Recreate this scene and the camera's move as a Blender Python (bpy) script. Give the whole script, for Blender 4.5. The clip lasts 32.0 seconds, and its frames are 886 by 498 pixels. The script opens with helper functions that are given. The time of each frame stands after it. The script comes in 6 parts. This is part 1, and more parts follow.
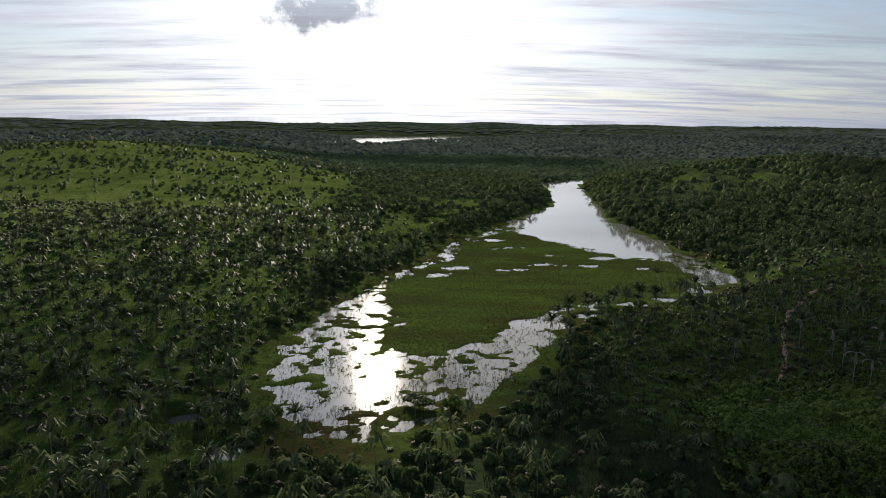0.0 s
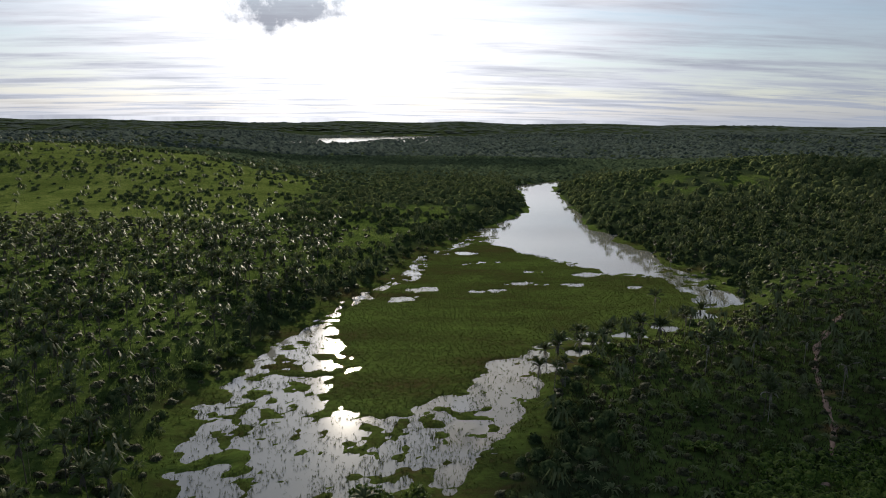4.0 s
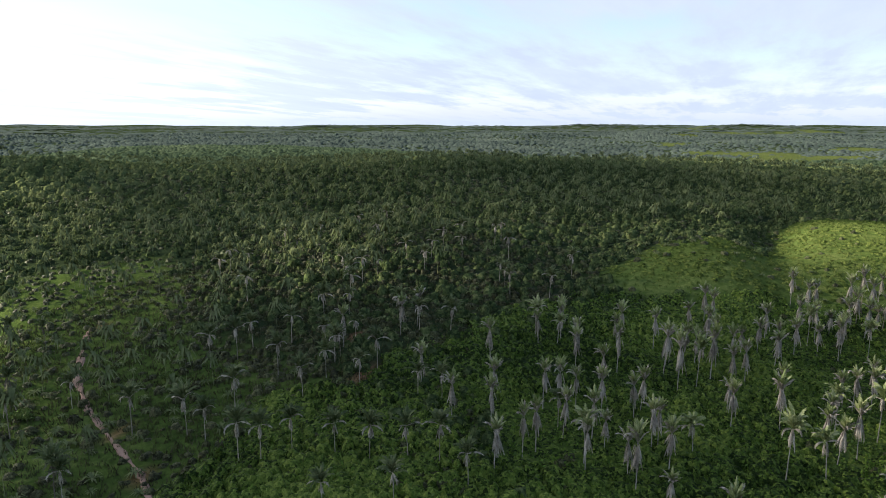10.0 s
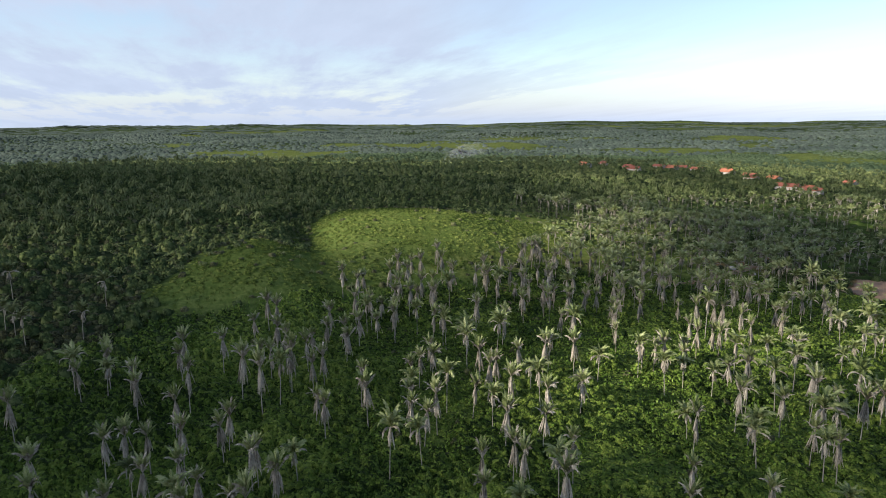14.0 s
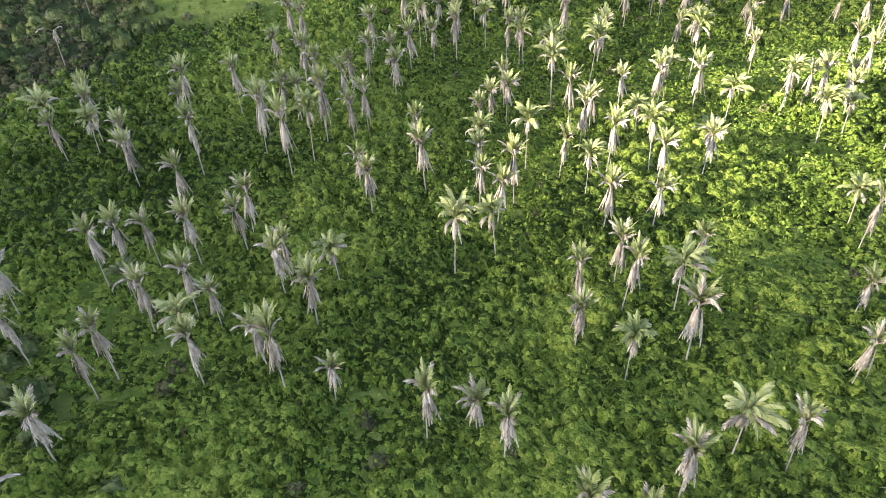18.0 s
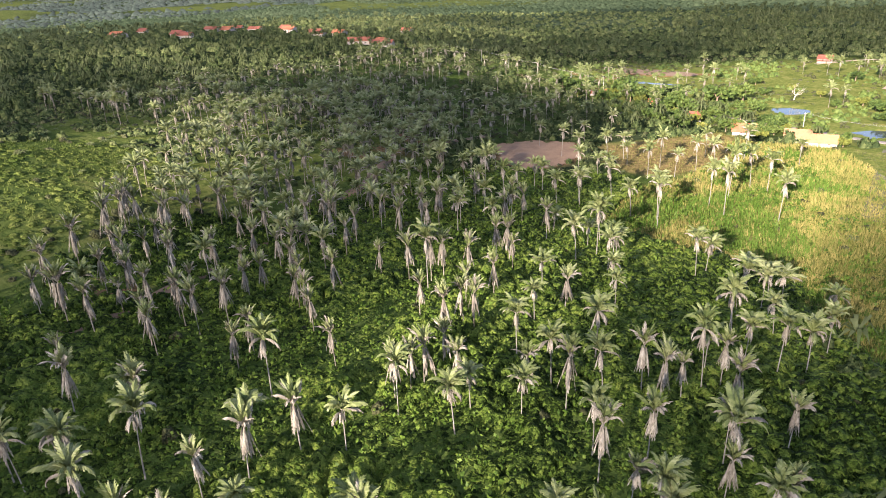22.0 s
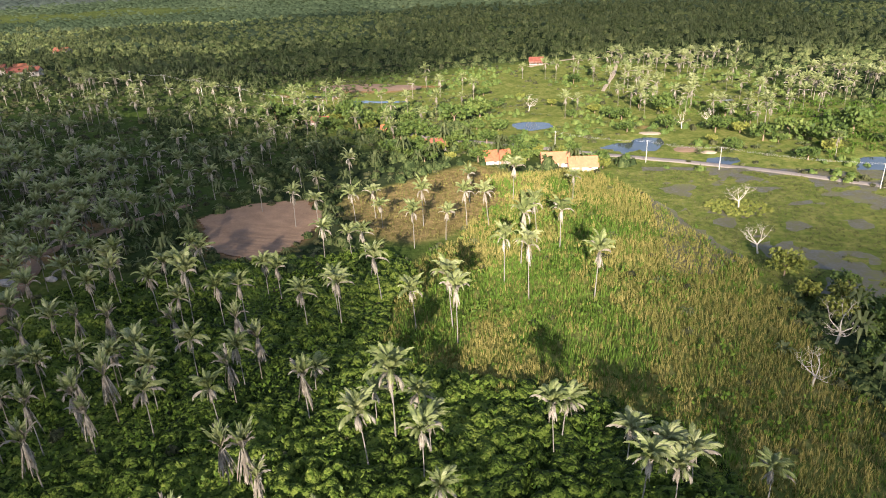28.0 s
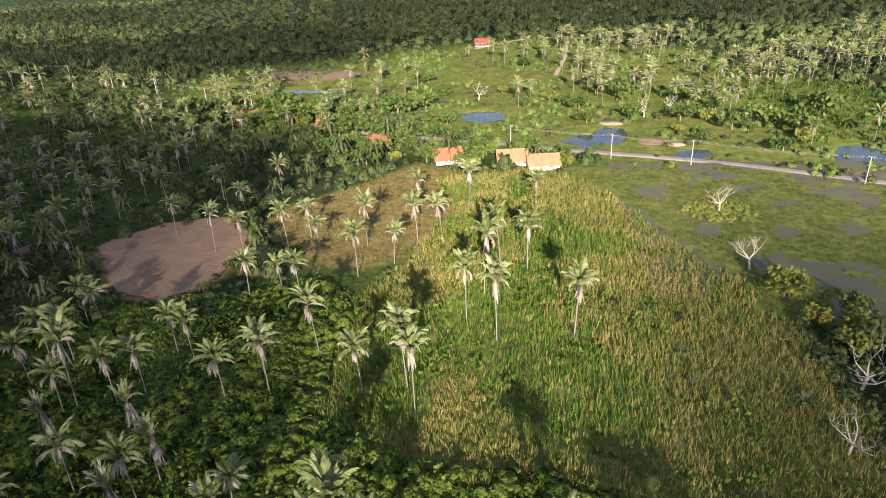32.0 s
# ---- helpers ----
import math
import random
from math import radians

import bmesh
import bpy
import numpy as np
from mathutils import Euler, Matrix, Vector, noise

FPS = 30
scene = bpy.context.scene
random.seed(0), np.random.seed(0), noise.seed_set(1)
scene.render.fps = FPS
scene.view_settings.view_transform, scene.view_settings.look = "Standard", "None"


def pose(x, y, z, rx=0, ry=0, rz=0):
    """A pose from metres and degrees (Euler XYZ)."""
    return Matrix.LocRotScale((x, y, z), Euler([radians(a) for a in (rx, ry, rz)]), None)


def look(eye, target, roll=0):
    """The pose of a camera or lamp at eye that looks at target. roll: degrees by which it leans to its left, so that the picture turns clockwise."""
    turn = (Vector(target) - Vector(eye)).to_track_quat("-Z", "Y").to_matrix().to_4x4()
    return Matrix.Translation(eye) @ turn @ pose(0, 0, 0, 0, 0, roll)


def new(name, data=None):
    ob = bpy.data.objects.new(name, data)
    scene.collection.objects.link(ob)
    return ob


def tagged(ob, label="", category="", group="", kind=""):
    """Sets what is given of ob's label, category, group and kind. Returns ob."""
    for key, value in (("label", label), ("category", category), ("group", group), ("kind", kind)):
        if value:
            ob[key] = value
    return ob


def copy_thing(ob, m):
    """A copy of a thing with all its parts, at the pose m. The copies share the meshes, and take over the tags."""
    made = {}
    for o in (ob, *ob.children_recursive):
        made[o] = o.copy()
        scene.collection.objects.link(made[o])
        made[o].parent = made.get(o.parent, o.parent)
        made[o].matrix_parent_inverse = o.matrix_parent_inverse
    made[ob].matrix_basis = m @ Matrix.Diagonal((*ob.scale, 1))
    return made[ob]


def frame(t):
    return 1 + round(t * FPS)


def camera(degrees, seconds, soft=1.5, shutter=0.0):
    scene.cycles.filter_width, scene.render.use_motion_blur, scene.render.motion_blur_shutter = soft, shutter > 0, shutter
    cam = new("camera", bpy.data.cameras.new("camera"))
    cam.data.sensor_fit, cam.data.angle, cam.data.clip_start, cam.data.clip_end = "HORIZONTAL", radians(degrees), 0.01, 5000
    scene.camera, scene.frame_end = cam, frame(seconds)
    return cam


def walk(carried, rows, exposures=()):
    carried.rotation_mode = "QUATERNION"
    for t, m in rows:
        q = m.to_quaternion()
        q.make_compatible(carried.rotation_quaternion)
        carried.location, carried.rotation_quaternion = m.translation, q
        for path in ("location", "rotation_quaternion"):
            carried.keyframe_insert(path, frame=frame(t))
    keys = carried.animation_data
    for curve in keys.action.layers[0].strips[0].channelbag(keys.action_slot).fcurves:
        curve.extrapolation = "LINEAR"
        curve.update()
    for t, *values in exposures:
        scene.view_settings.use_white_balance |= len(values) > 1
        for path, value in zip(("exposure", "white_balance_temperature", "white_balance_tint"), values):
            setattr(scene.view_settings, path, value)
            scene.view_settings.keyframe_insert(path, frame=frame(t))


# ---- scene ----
cam = camera(66.6, 32.0, soft=1.0)
METRES, EYE, TILT, LEAN, TURN = 300.0, 67.5, 0.75, -4.75, 0.0
ROWS = [
    (0.0, 0.0, 0.0, 0.0, -0.84, -11.64, 4.07),
    (0.5, 0.0012, 0.0184, -0.0002, -0.82, -11.64, 4.09),
    (1.0, 0.0023, 0.0375, -0.0008, -0.8, -11.63, 4.11),
    (1.5, 0.0034, 0.056, -0.0013, -0.87, -11.64, 4.09),
    (2.0, 0.0046, 0.0751, -0.0017, -1.12, -11.67, 4.08),
    (2.5, 0.0056, 0.0936, -0.002, -1.31, -11.69, 4.07),
    (4.5, 0.0114, 0.1645, -0.0025, -4.65, -11.97, 4.12),
    (5.0, 0.0123, 0.1756, -0.0027, -5.78, -12.04, 4.17),
    (5.5, 0.0141, 0.1866, -0.0027, -7.11, -12.15, 4.2),
    (6.0, 0.0167, 0.1981, -0.0032, -12.71, -12.55, 4.16),
    (6.5, 0.0189, 0.2097, -0.0038, -19.75, -13.06, 4.03),
    (7.0, 0.0209, 0.2214, -0.0049, -26.85, -13.5, 3.78),
    (7.5, 0.0236, 0.2326, -0.006, -33.71, -13.92, 3.41),
    (8.0, 0.027, 0.2434, -0.0072, -40.44, -14.31, 3.01),
    (8.5, 0.0312, 0.2536, -0.0086, -47.07, -14.65, 2.59),
    (9.0, 0.0355, 0.2634, -0.0096, -53.79, -14.92, 2.1),
    (9.5, 0.0417, 0.2724, -0.0103, -60.46, -15.17, 1.66),
    (10.0, 0.0477, 0.2809, -0.0114, -67.15, -15.31, 1.11),
    (10.5, 0.0541, 0.2885, -0.0123, -73.84, -15.38, 0.56),
    (11.0, 0.061, 0.2952, -0.0126, -80.5, -15.43, 0.02),
    (11.5, 0.0689, 0.3011, -0.0139, -86.83, -15.4, -0.46),
    (12.0, 0.0771, 0.3061, -0.015, -91.55, -15.36, -0.79),
    (12.5, 0.0856, 0.3094, -0.0162, -96.04, -15.29, -1.06),
    (13.0, 0.0943, 0.3125, -0.0175, -100.61, -15.2, -1.35),
    (13.5, 0.1036, 0.3146, -0.0185, -104.17, -15.13, -1.56),
    (14.0, 0.1126, 0.3159, -0.0195, -107.22, -15.05, -1.71),
    (14.5, 0.1249, 0.3167, -0.0218, -109.69, -16.47, -1.7),
    (15.0, 0.1417, 0.316, -0.0233, -110.02, -25.47, -0.97),
    (15.5, 0.1594, 0.3132, -0.0232, -110.29, -32.55, -0.48),
    (17.5, 0.2314, 0.2932, -0.0295, -110.42, -40.9, -0.0),
    (18.0, 0.25, 0.2865, -0.0298, -103.09, -43.72, 0.64),
    (18.5, 0.2681, 0.2798, -0.0309, -103.03, -43.81, 0.69),
    (19.0, 0.2858, 0.2731, -0.0327, -104.8, -43.82, 0.6),
    (19.5, 0.3037, 0.2658, -0.0351, -117.83, -43.61, -0.18),
    (20.0, 0.3233, 0.2593, -0.0357, -121.52, -42.59, -0.41),
    (20.5, 0.3416, 0.2496, -0.0364, -125.12, -36.01, -0.63),
    (21.0, 0.3602, 0.2391, -0.0373, -136.31, -29.51, -1.38),
    (21.5, 0.3769, 0.2282, -0.0395, -140.99, -25.56, -1.69),
    (22.0, 0.3919, 0.2161, -0.0418, -145.26, -25.34, -1.83),
    (22.5, 0.4061, 0.2021, -0.0434, -150.15, -25.07, -1.97),
    (23.0, 0.4195, 0.1868, -0.0449, -154.55, -24.81, -2.15),
    (23.5, 0.4318, 0.1705, -0.046, -157.81, -24.55, -2.18),
    (24.0, 0.4428, 0.1535, -0.0462, -159.3, -25.08, -2.17),
    (24.5, 0.4525, 0.1357, -0.0462, -160.61, -25.02, -2.18),
    (25.0, 0.4613, 0.1175, -0.0464, -162.43, -24.85, -2.17),
    (25.5, 0.4695, 0.0988, -0.0463, -164.16, -24.72, -2.19),
    (26.0, 0.4764, 0.0798, -0.0464, -165.97, -24.58, -2.21),
    (26.5, 0.4833, 0.0607, -0.0472, -168.65, -24.41, -2.25),
    (28.5, 0.5013, -0.0075, -0.049, -169.9, -24.35, -2.36),
    (29.0, 0.5034, -0.018, -0.0498, -170.2, -24.92, -2.34),
    (29.5, 0.5058, -0.0293, -0.0498, -170.21, -26.15, -2.36),
    (30.0, 0.5079, -0.0403, -0.0501, -170.21, -26.18, -2.37),
    (30.5, 0.5098, -0.0514, -0.0505, -170.22, -26.18, -2.35),
    (31.0, 0.5111, -0.0625, -0.051, -171.41, -26.12, -2.33),
    (31.5, 0.513, -0.0736, -0.0516, -173.61, -25.99, -2.36),
    (32.0, 0.5146, -0.0846, -0.0521, -174.64, -25.92, -2.36),
]
EXPOSURE = [(0.0, 0.55, 6150, 13), (5.0, 0.52, 6150, 13), (6.0, 0.58, 6150, 13), (7.0, 0.88, 6150, 13), (8.0, 1.1, 6150, 13), (9.0, 1.6, 6150, 13), (10.0, 1.9, 6050, 13), (12.0, 1.9, 6000, 13), (13.0, 1.75, 5950, 13), (14.4, 1.65, 5950, 13), (15.0, 2.42, 6250, 29), (15.5, 2.85, 6350, 22), (16.0, 3.3, 6550, 18), (19.3, 3.6, 6600, 19), (20.5, 3.0, 6350, 20), (21.5, 2.35, 6100, 24), (24.0, 2.05, 6150, 21), (32.0, 1.7, 6200, 19)]
walk(cam, [(t, pose(0, 0, EYE, TILT, LEAN, TURN) @ pose(METRES * x, METRES * y, METRES * z, 90 + pitch, roll, yaw)) for t, x, y, z, yaw, pitch, roll in ROWS], EXPOSURE)

# ---------------------------------------------------------------- light
SUN_ELEVATION, SUN_YAW = 20.5, 5.0           # degrees; yaw is counter-clockwise from +y
SUN_WAY = Vector((-math.sin(radians(SUN_YAW)) * math.cos(radians(SUN_ELEVATION)), math.cos(radians(SUN_YAW)) * math.cos(radians(SUN_ELEVATION)), math.sin(radians(SUN_ELEVATION))))
sun_data = bpy.data.lights.new("sun", "SUN")
sun_data.energy, sun_data.angle, sun_data.color = 5.0, radians(0.9), (1.0, 0.87, 0.66)
sun = new("sun", sun_data)
sun.matrix_world = look((0, 0, 900), Vector((0, 0, 900)) - SUN_WAY)


class Nodes:
    """A short way to write node trees."""

    def __init__(self, tree):
        self.tree = tree
        tree.nodes.clear()

    def add(self, kind, settings=None, **links):
        node = self.tree.nodes.new(kind)
        for key, value in (settings or {}).items():
            setattr(node, key, value)
        for key, value in links.items():
            name = key.replace("_", " ")
            socket = node.inputs[int(key[1:])] if key[0] == "i" and key[1:].isdigit() else node.inputs[name]
            if isinstance(value, bpy.types.NodeSocket):
                self.tree.links.new(value, socket)
            else:
                socket.default_value = value
        return node

    def math(self, how, a, b=0.0, clamp=False):
        return self.add("ShaderNodeMath", {"operation": how, "use_clamp": clamp}, i0=a, i1=b).outputs[0]

    def noise(self, vector, scale, detail=4.0, rough=0.55):
        return self.add("ShaderNodeTexNoise", None, Vector=vector, Scale=scale, Detail=detail, Roughness=rough).outputs["Fac"]

    def ramp(self, fac, *stops):
        node = self.add("ShaderNodeValToRGB", None, Fac=fac)
        el = node.color_ramp.elements
        while len(el) < len(stops):
            el.new(0.5)
        for e, (at, colour) in zip(el, stops):
            e.position, e.color = at, (*colour, 1.0) if len(colour) == 3 else colour
        return node.outputs["Color"]

    def mix(self, fac, a, b, how="MIX"):
        node = self.add("ShaderNodeMix", {"data_type": "RGBA", "blend_type": how}, i0=fac)
        for socket, value in ((node.inputs[6], a), (node.inputs[7], b)):
            if isinstance(value, bpy.types.NodeSocket):
                self.tree.links.new(value, socket)
            else:
                socket.default_value = (*value, 1.0)
        return node.outputs[2]


world = bpy.data.worlds.new("sky")
scene.world = world
world.use_nodes = True
w = Nodes(world.node_tree)
sky = w.add("ShaderNodeTexSky", {"sky_type": "NISHITA", "sun_disc": False, "sun_elevation": radians(SUN_ELEVATION), "sun_rotation": radians(-SUN_YAW),
                                 "altitude": 60.0, "air_density": 1.0, "dust_density": 0.15, "ozone_density": 1.0})
way = w.add("ShaderNodeTexCoord").outputs["Generated"]
axes = w.add("ShaderNodeSeparateXYZ", None, Vector=way)
lift = w.math("ADD", w.math("MAXIMUM", axes.outputs["Z"], 0.0), 0.07)
flat = w.add("ShaderNodeCombineXYZ", None, X=w.math("DIVIDE", axes.outputs["X"], lift), Y=w.math("DIVIDE", axes.outputs["Y"], lift), Z=0.0).outputs[0]
sheet = w.noise(w.add("ShaderNodeMapping", None, Vector=flat, Scale=(0.32, 0.5, 1.0), Rotation=(0, 0, 0.35)).outputs[0], 1.0, 7.0, 0.6)
streak = w.noise(w.add("ShaderNodeMapping", None, Vector=flat, Scale=(0.5, 1.8, 1.0), Location=(3.1, 1.7, 0), Rotation=(0, 0, 0.1)).outputs[0], 1.0, 8.0, 0.62)
cover = w.math("MULTIPLY", 1.0, w.ramp(w.math("ADD", w.math("MULTIPLY", sheet, 0.6), w.math("MULTIPLY", streak, 0.4)), (0.36, (0.30,) * 3), (0.53, (1.0,) * 3)))
toward = w.add("ShaderNodeVectorMath", {"operation": "DOT_PRODUCT"}, i0=way, i1=SUN_WAY).outputs["Value"]
glow = w.math("POWER", w.math("MAXIMUM", toward, 0.0), 16.0)
bands = w.math("MULTIPLY", w.ramp(streak, (0.44, (0.0,) * 3), (0.66, (1.0,) * 3)), w.ramp(toward, (0.70, (0.16,) * 3), (0.93, (1.0,) * 3)))
dark = w.mix(bands, (1.04, 1.04, 1.04), (0.60, 0.615, 0.65))
cover = w.math("MULTIPLY", cover, w.ramp(axes.outputs["Z"], (0.18, (1.0,) * 3), (0.55, (0.30,) * 3)))
cover = w.math("MULTIPLY", cover, w.ramp(w.math("ADD", axes.outputs["Y"], 1.0), (0.35, (0.25,) * 3), (0.75, (1.0,) * 3)))
for clear_way, size in (((0.53, 0.80, 0.13), 0.20), ((0.80, -0.58, 0.17), 0.26)):
    gap = w.add("ShaderNodeVectorMath", {"operation": "DISTANCE"}, i0=w.add("ShaderNodeVectorMath", {"operation": "MULTIPLY"}, i0=way, i1=(1, 1, 3.0)).outputs[0], i1=(clear_way[0], clear_way[1], clear_way[2] * 3)).outputs["Value"]
    gap = w.math("ADD", gap, w.math("MULTIPLY", w.math("SUBTRACT", streak, 0.5), 0.8))
    cover = w.math("MULTIPLY", cover, w.ramp(gap, (size * 0.5, (0.7,) * 3), (size * 1.6, (1.0,) * 3)))
cover = w.math("MAXIMUM", cover, w.math("SUBTRACT", 1.0, w.math("MULTIPLY", axes.outputs["Z"], 12.0), True))
cloud_light = w.mix(glow, (0.335, 0.352, 0.385), (1.60, 1.55, 1.46))
heap = w.add("ShaderNodeVectorMath", {"operation": "DISTANCE"}, i0=w.add("ShaderNodeVectorMath", {"operation": "MULTIPLY"}, i0=way, i1=(1, 1, 2.6)).outputs[0], i1=(-0.150, 0.975, 0.150 * 2.6)).outputs["Value"]
heap = w.math("ADD", heap, w.math("MULTIPLY", w.math("SUBTRACT", w.noise(way, 26.0, 6.0, 0.65), 0.5), 0.20))
dark = w.mix(w.ramp(heap, (0.050, (1.0,) * 3), (0.095, (0.0,) * 3)), dark, (0.26, 0.275, 0.31))
dark = w.mix(1.0, dark, w.ramp(axes.outputs["X"], (0.30, (1.0,) * 3), (0.92, (0.595, 0.63, 0.655))), "MULTIPLY")
cloud = w.mix(1.0, cloud_light, dark, "MULTIPLY")
blue = w.add("ShaderNodeBackground", None, Color=sky.outputs[0], Strength=0.058)
white = w.add("ShaderNodeBackground", None, Color=cloud, Strength=1.0)
both = w.add("ShaderNodeMixShader", None, Fac=cover, i1=blue.outputs[0], i2=white.outputs[0])
w.add("ShaderNodeOutputWorld", None, Surface=both.outputs[0])


# ---------------------------------------------------------------- materials
def material(name):
    m = bpy.data.materials.new(name)
    m.use_nodes = True
    return m, Nodes(m.node_tree)


def finish(n, colour, rough, bump=None, strength=0.3, distance=0.1, translucent=0.0, metal=0.0, specular=0.35, sheen=0.0):
    """Close a surface: a principled shader, with light let through for leaves."""
    p = n.add("ShaderNodeBsdfPrincipled", None, Roughness=rough, Metallic=metal)
    p.inputs["Specular IOR Level"].default_value = specular
    p.inputs["Sheen Weight"].default_value = sheen
    p.inputs["Sheen Roughness"].default_value = 0.5
    if isinstance(colour, bpy.types.NodeSocket):
        n.tree.links.new(colour, p.inputs["Base Color"])
    else:
        p.inputs["Base Color"].default_value = (*colour, 1.0)
    if bump is not None:
        b = n.add("ShaderNodeBump", None, Strength=strength, Distance=distance, Height=bump)
        n.tree.links.new(b.outputs[0], p.inputs["Normal"])
    shader = p.outputs[0]
    if translucent:
        t = n.add("ShaderNodeBsdfTranslucent")
        if isinstance(colour, bpy.types.NodeSocket):
            n.tree.links.new(colour, t.inputs["Color"])
        else:
            t.inputs["Color"].default_value = (*colour, 1.0)
        shader = n.add("ShaderNodeMixShader", None, Fac=translucent, i1=shader, i2=t.outputs[0]).outputs[0]
    n.add("ShaderNodeOutputMaterial", None, Surface=shader)


def where(n):
    return n.add("ShaderNodeNewGeometry").outputs["Position"]


def foliage(name, dark, mid, light, patch=0.03, gloss=0.6, translucent=0.2, specular=0.2, grain=2.2, relief=0.5, alone=0.30, leaf=0.0, sheen=0.0, low=0.38):
    """Leaves: each its own tone, in patches of lighter and darker growth."""
    m, n = material(name)
    at = where(n)
    one = n.math("ADD", n.math("MULTIPLY", n.add("ShaderNodeNewGeometry").outputs["Random Per Island"], 0.6), n.math("MULTIPLY", n.add("ShaderNodeObjectInfo").outputs["Random"], 0.4))
    big = n.noise(at, patch, 4.0)
    fine = n.noise(at, grain, 4.0, 0.65)
    v = n.math("ADD", n.math("ADD", n.math("MULTIPLY", one, alone), n.math("MULTIPLY", big, 0.70 - alone)), n.math("MULTIPLY", fine, 0.45))
    if leaf:
        cells = n.add("ShaderNodeTexVoronoi", None, Vector=n.add("ShaderNodeVectorMath", {"operation": "ADD"}, i0=at, i1=n.add("ShaderNodeTexNoise", None, Vector=at, Scale=leaf, Detail=2.0).outputs["Color"]).outputs[0], Scale=leaf)
        tone = n.add("ShaderNodeSeparateColor", None, Color=cells.outputs["Color"]).outputs["Red"]
        v = n.math("ADD", v, n.math("MULTIPLY", n.math("SUBTRACT", tone, 0.5), 0.32))
        fine = n.math("SUBTRACT", n.math("MULTIPLY", fine, 0.6), n.math("MULTIPLY", cells.outputs["Distance"], 1.3))
    colour = n.ramp(v, (low, dark), (0.58, mid), (0.80, light))
    finish(n, colour, gloss, fine, relief, 0.35, translucent=translucent, specular=specular, sheen=sheen)
    return m


def plain(name, colour, rough=0.8, spread=0.25, scale=2.0, bump=0.2, distance=0.05, metal=0.0):
    """A weathered surface of one colour, mottled at two scales."""
    m, n = material(name)
    at = n.add("ShaderNodeTexCoord").outputs["Object"]
    v = n.math("ADD", n.math("MULTIPLY", n.noise(at, scale, 5.0), 0.6), n.math("MULTIPLY", n.noise(at, scale * 9, 3.0), 0.4))
    lo, hi = [c * (1 - spread) for c in colour], [min(1, c * (1 + spread)) for c in colour]
    finish(n, n.ramp(v, (0.3, lo), (0.7, hi)), rough, v, bump, distance, metal=metal)
    return m


# the ground: grass and leaf litter, with dry grass, marsh and bare soil where the land cover says so
M_GROUND, n = material("ground")
at = where(n)
land = n.add("ShaderNodeVertexColor", {"layer_name": "land"})
part_of = n.add("ShaderNodeSeparateColor", None, Color=land.outputs["Color"])
grain = n.noise(at, 0.55, 6.0, 0.65)
patches = n.noise(at, 0.035, 5.0)
clump = n.noise(at, 0.16, 5.0, 0.6)
green = n.ramp(n.math("ADD", n.math("MULTIPLY", grain, 0.5), n.math("MULTIPLY", patches, 0.5)), (0.34, (0.022, 0.040, 0.010)), (0.52, (0.060, 0.090, 0.021)), (0.68, (0.118, 0.148, 0.042)))
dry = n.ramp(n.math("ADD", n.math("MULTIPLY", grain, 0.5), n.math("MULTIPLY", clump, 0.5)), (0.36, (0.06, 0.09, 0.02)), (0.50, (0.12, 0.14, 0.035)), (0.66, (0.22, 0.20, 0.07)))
marsh = n.ramp(n.math("ADD", n.math("MULTIPLY", grain, 0.4), n.math("MULTIPLY", n.noise(n.add("ShaderNodeMapping", None, Vector=at, Scale=(0.5, 1.6, 1.0)).outputs[0], 0.045, 4.0), 0.6)), (0.37, (0.044, 0.038, 0.016)), (0.47, (0.038, 0.050, 0.014)), (0.62, (0.058, 0.088, 0.020)))
# Woodland floor, its colour darkened for the shade between crowns.
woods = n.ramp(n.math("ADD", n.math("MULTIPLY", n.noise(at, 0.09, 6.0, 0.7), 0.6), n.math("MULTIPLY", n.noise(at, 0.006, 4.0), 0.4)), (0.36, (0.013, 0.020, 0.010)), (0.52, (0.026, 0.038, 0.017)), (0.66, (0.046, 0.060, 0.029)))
soil = n.ramp(grain, (0.35, (0.13, 0.065, 0.035)), (0.65, (0.30, 0.17, 0.10)))
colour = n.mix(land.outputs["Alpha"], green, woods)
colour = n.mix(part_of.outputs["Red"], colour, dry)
colour = n.mix(part_of.outputs["Green"], colour, marsh)
colour = n.mix(part_of.outputs["Blue"], colour, soil)
finish(n, colour, 0.9, n.math("ADD", grain, clump), 0.8, 0.5, specular=0.0)

M_WATER, n = material("water")
at = where(n)
ripple = n.math("ADD", n.math("MULTIPLY", n.noise(at, 0.9, 4.0), 0.7), n.math("MULTIPLY", n.noise(at, 0.12, 2.0), 0.3))
finish(n, (0.140, 0.145, 0.130), 0.06, ripple, 0.045, 0.10, specular=1.0)

M_POND, n = material("pond_water")
at = where(n)
finish(n, n.ramp(n.noise(at, 0.15, 3.0), (0.4, (0.022, 0.032, 0.040)), (0.6, (0.050, 0.062, 0.060))), 0.08, n.noise(at, 1.2, 4.0), 0.05, 0.10, specular=0.3)

M_MUDDY, n = material("muddy_water")
at = where(n)
scum = n.math("ADD", n.math("MULTIPLY", n.noise(at, 0.35, 5.0, 0.65), 0.6), n.math("MULTIPLY", n.noise(at, 1.6, 4.0), 0.4))
finish(n, n.ramp(scum, (0.38, (0.062, 0.054, 0.036)), (0.52, (0.092, 0.086, 0.048)), (0.62, (0.110, 0.118, 0.046))), n.ramp(scum, (0.40, (0.30,) * 3), (0.58, (0.8,) * 3)), scum, 0.25, 0.15, specular=0.2)

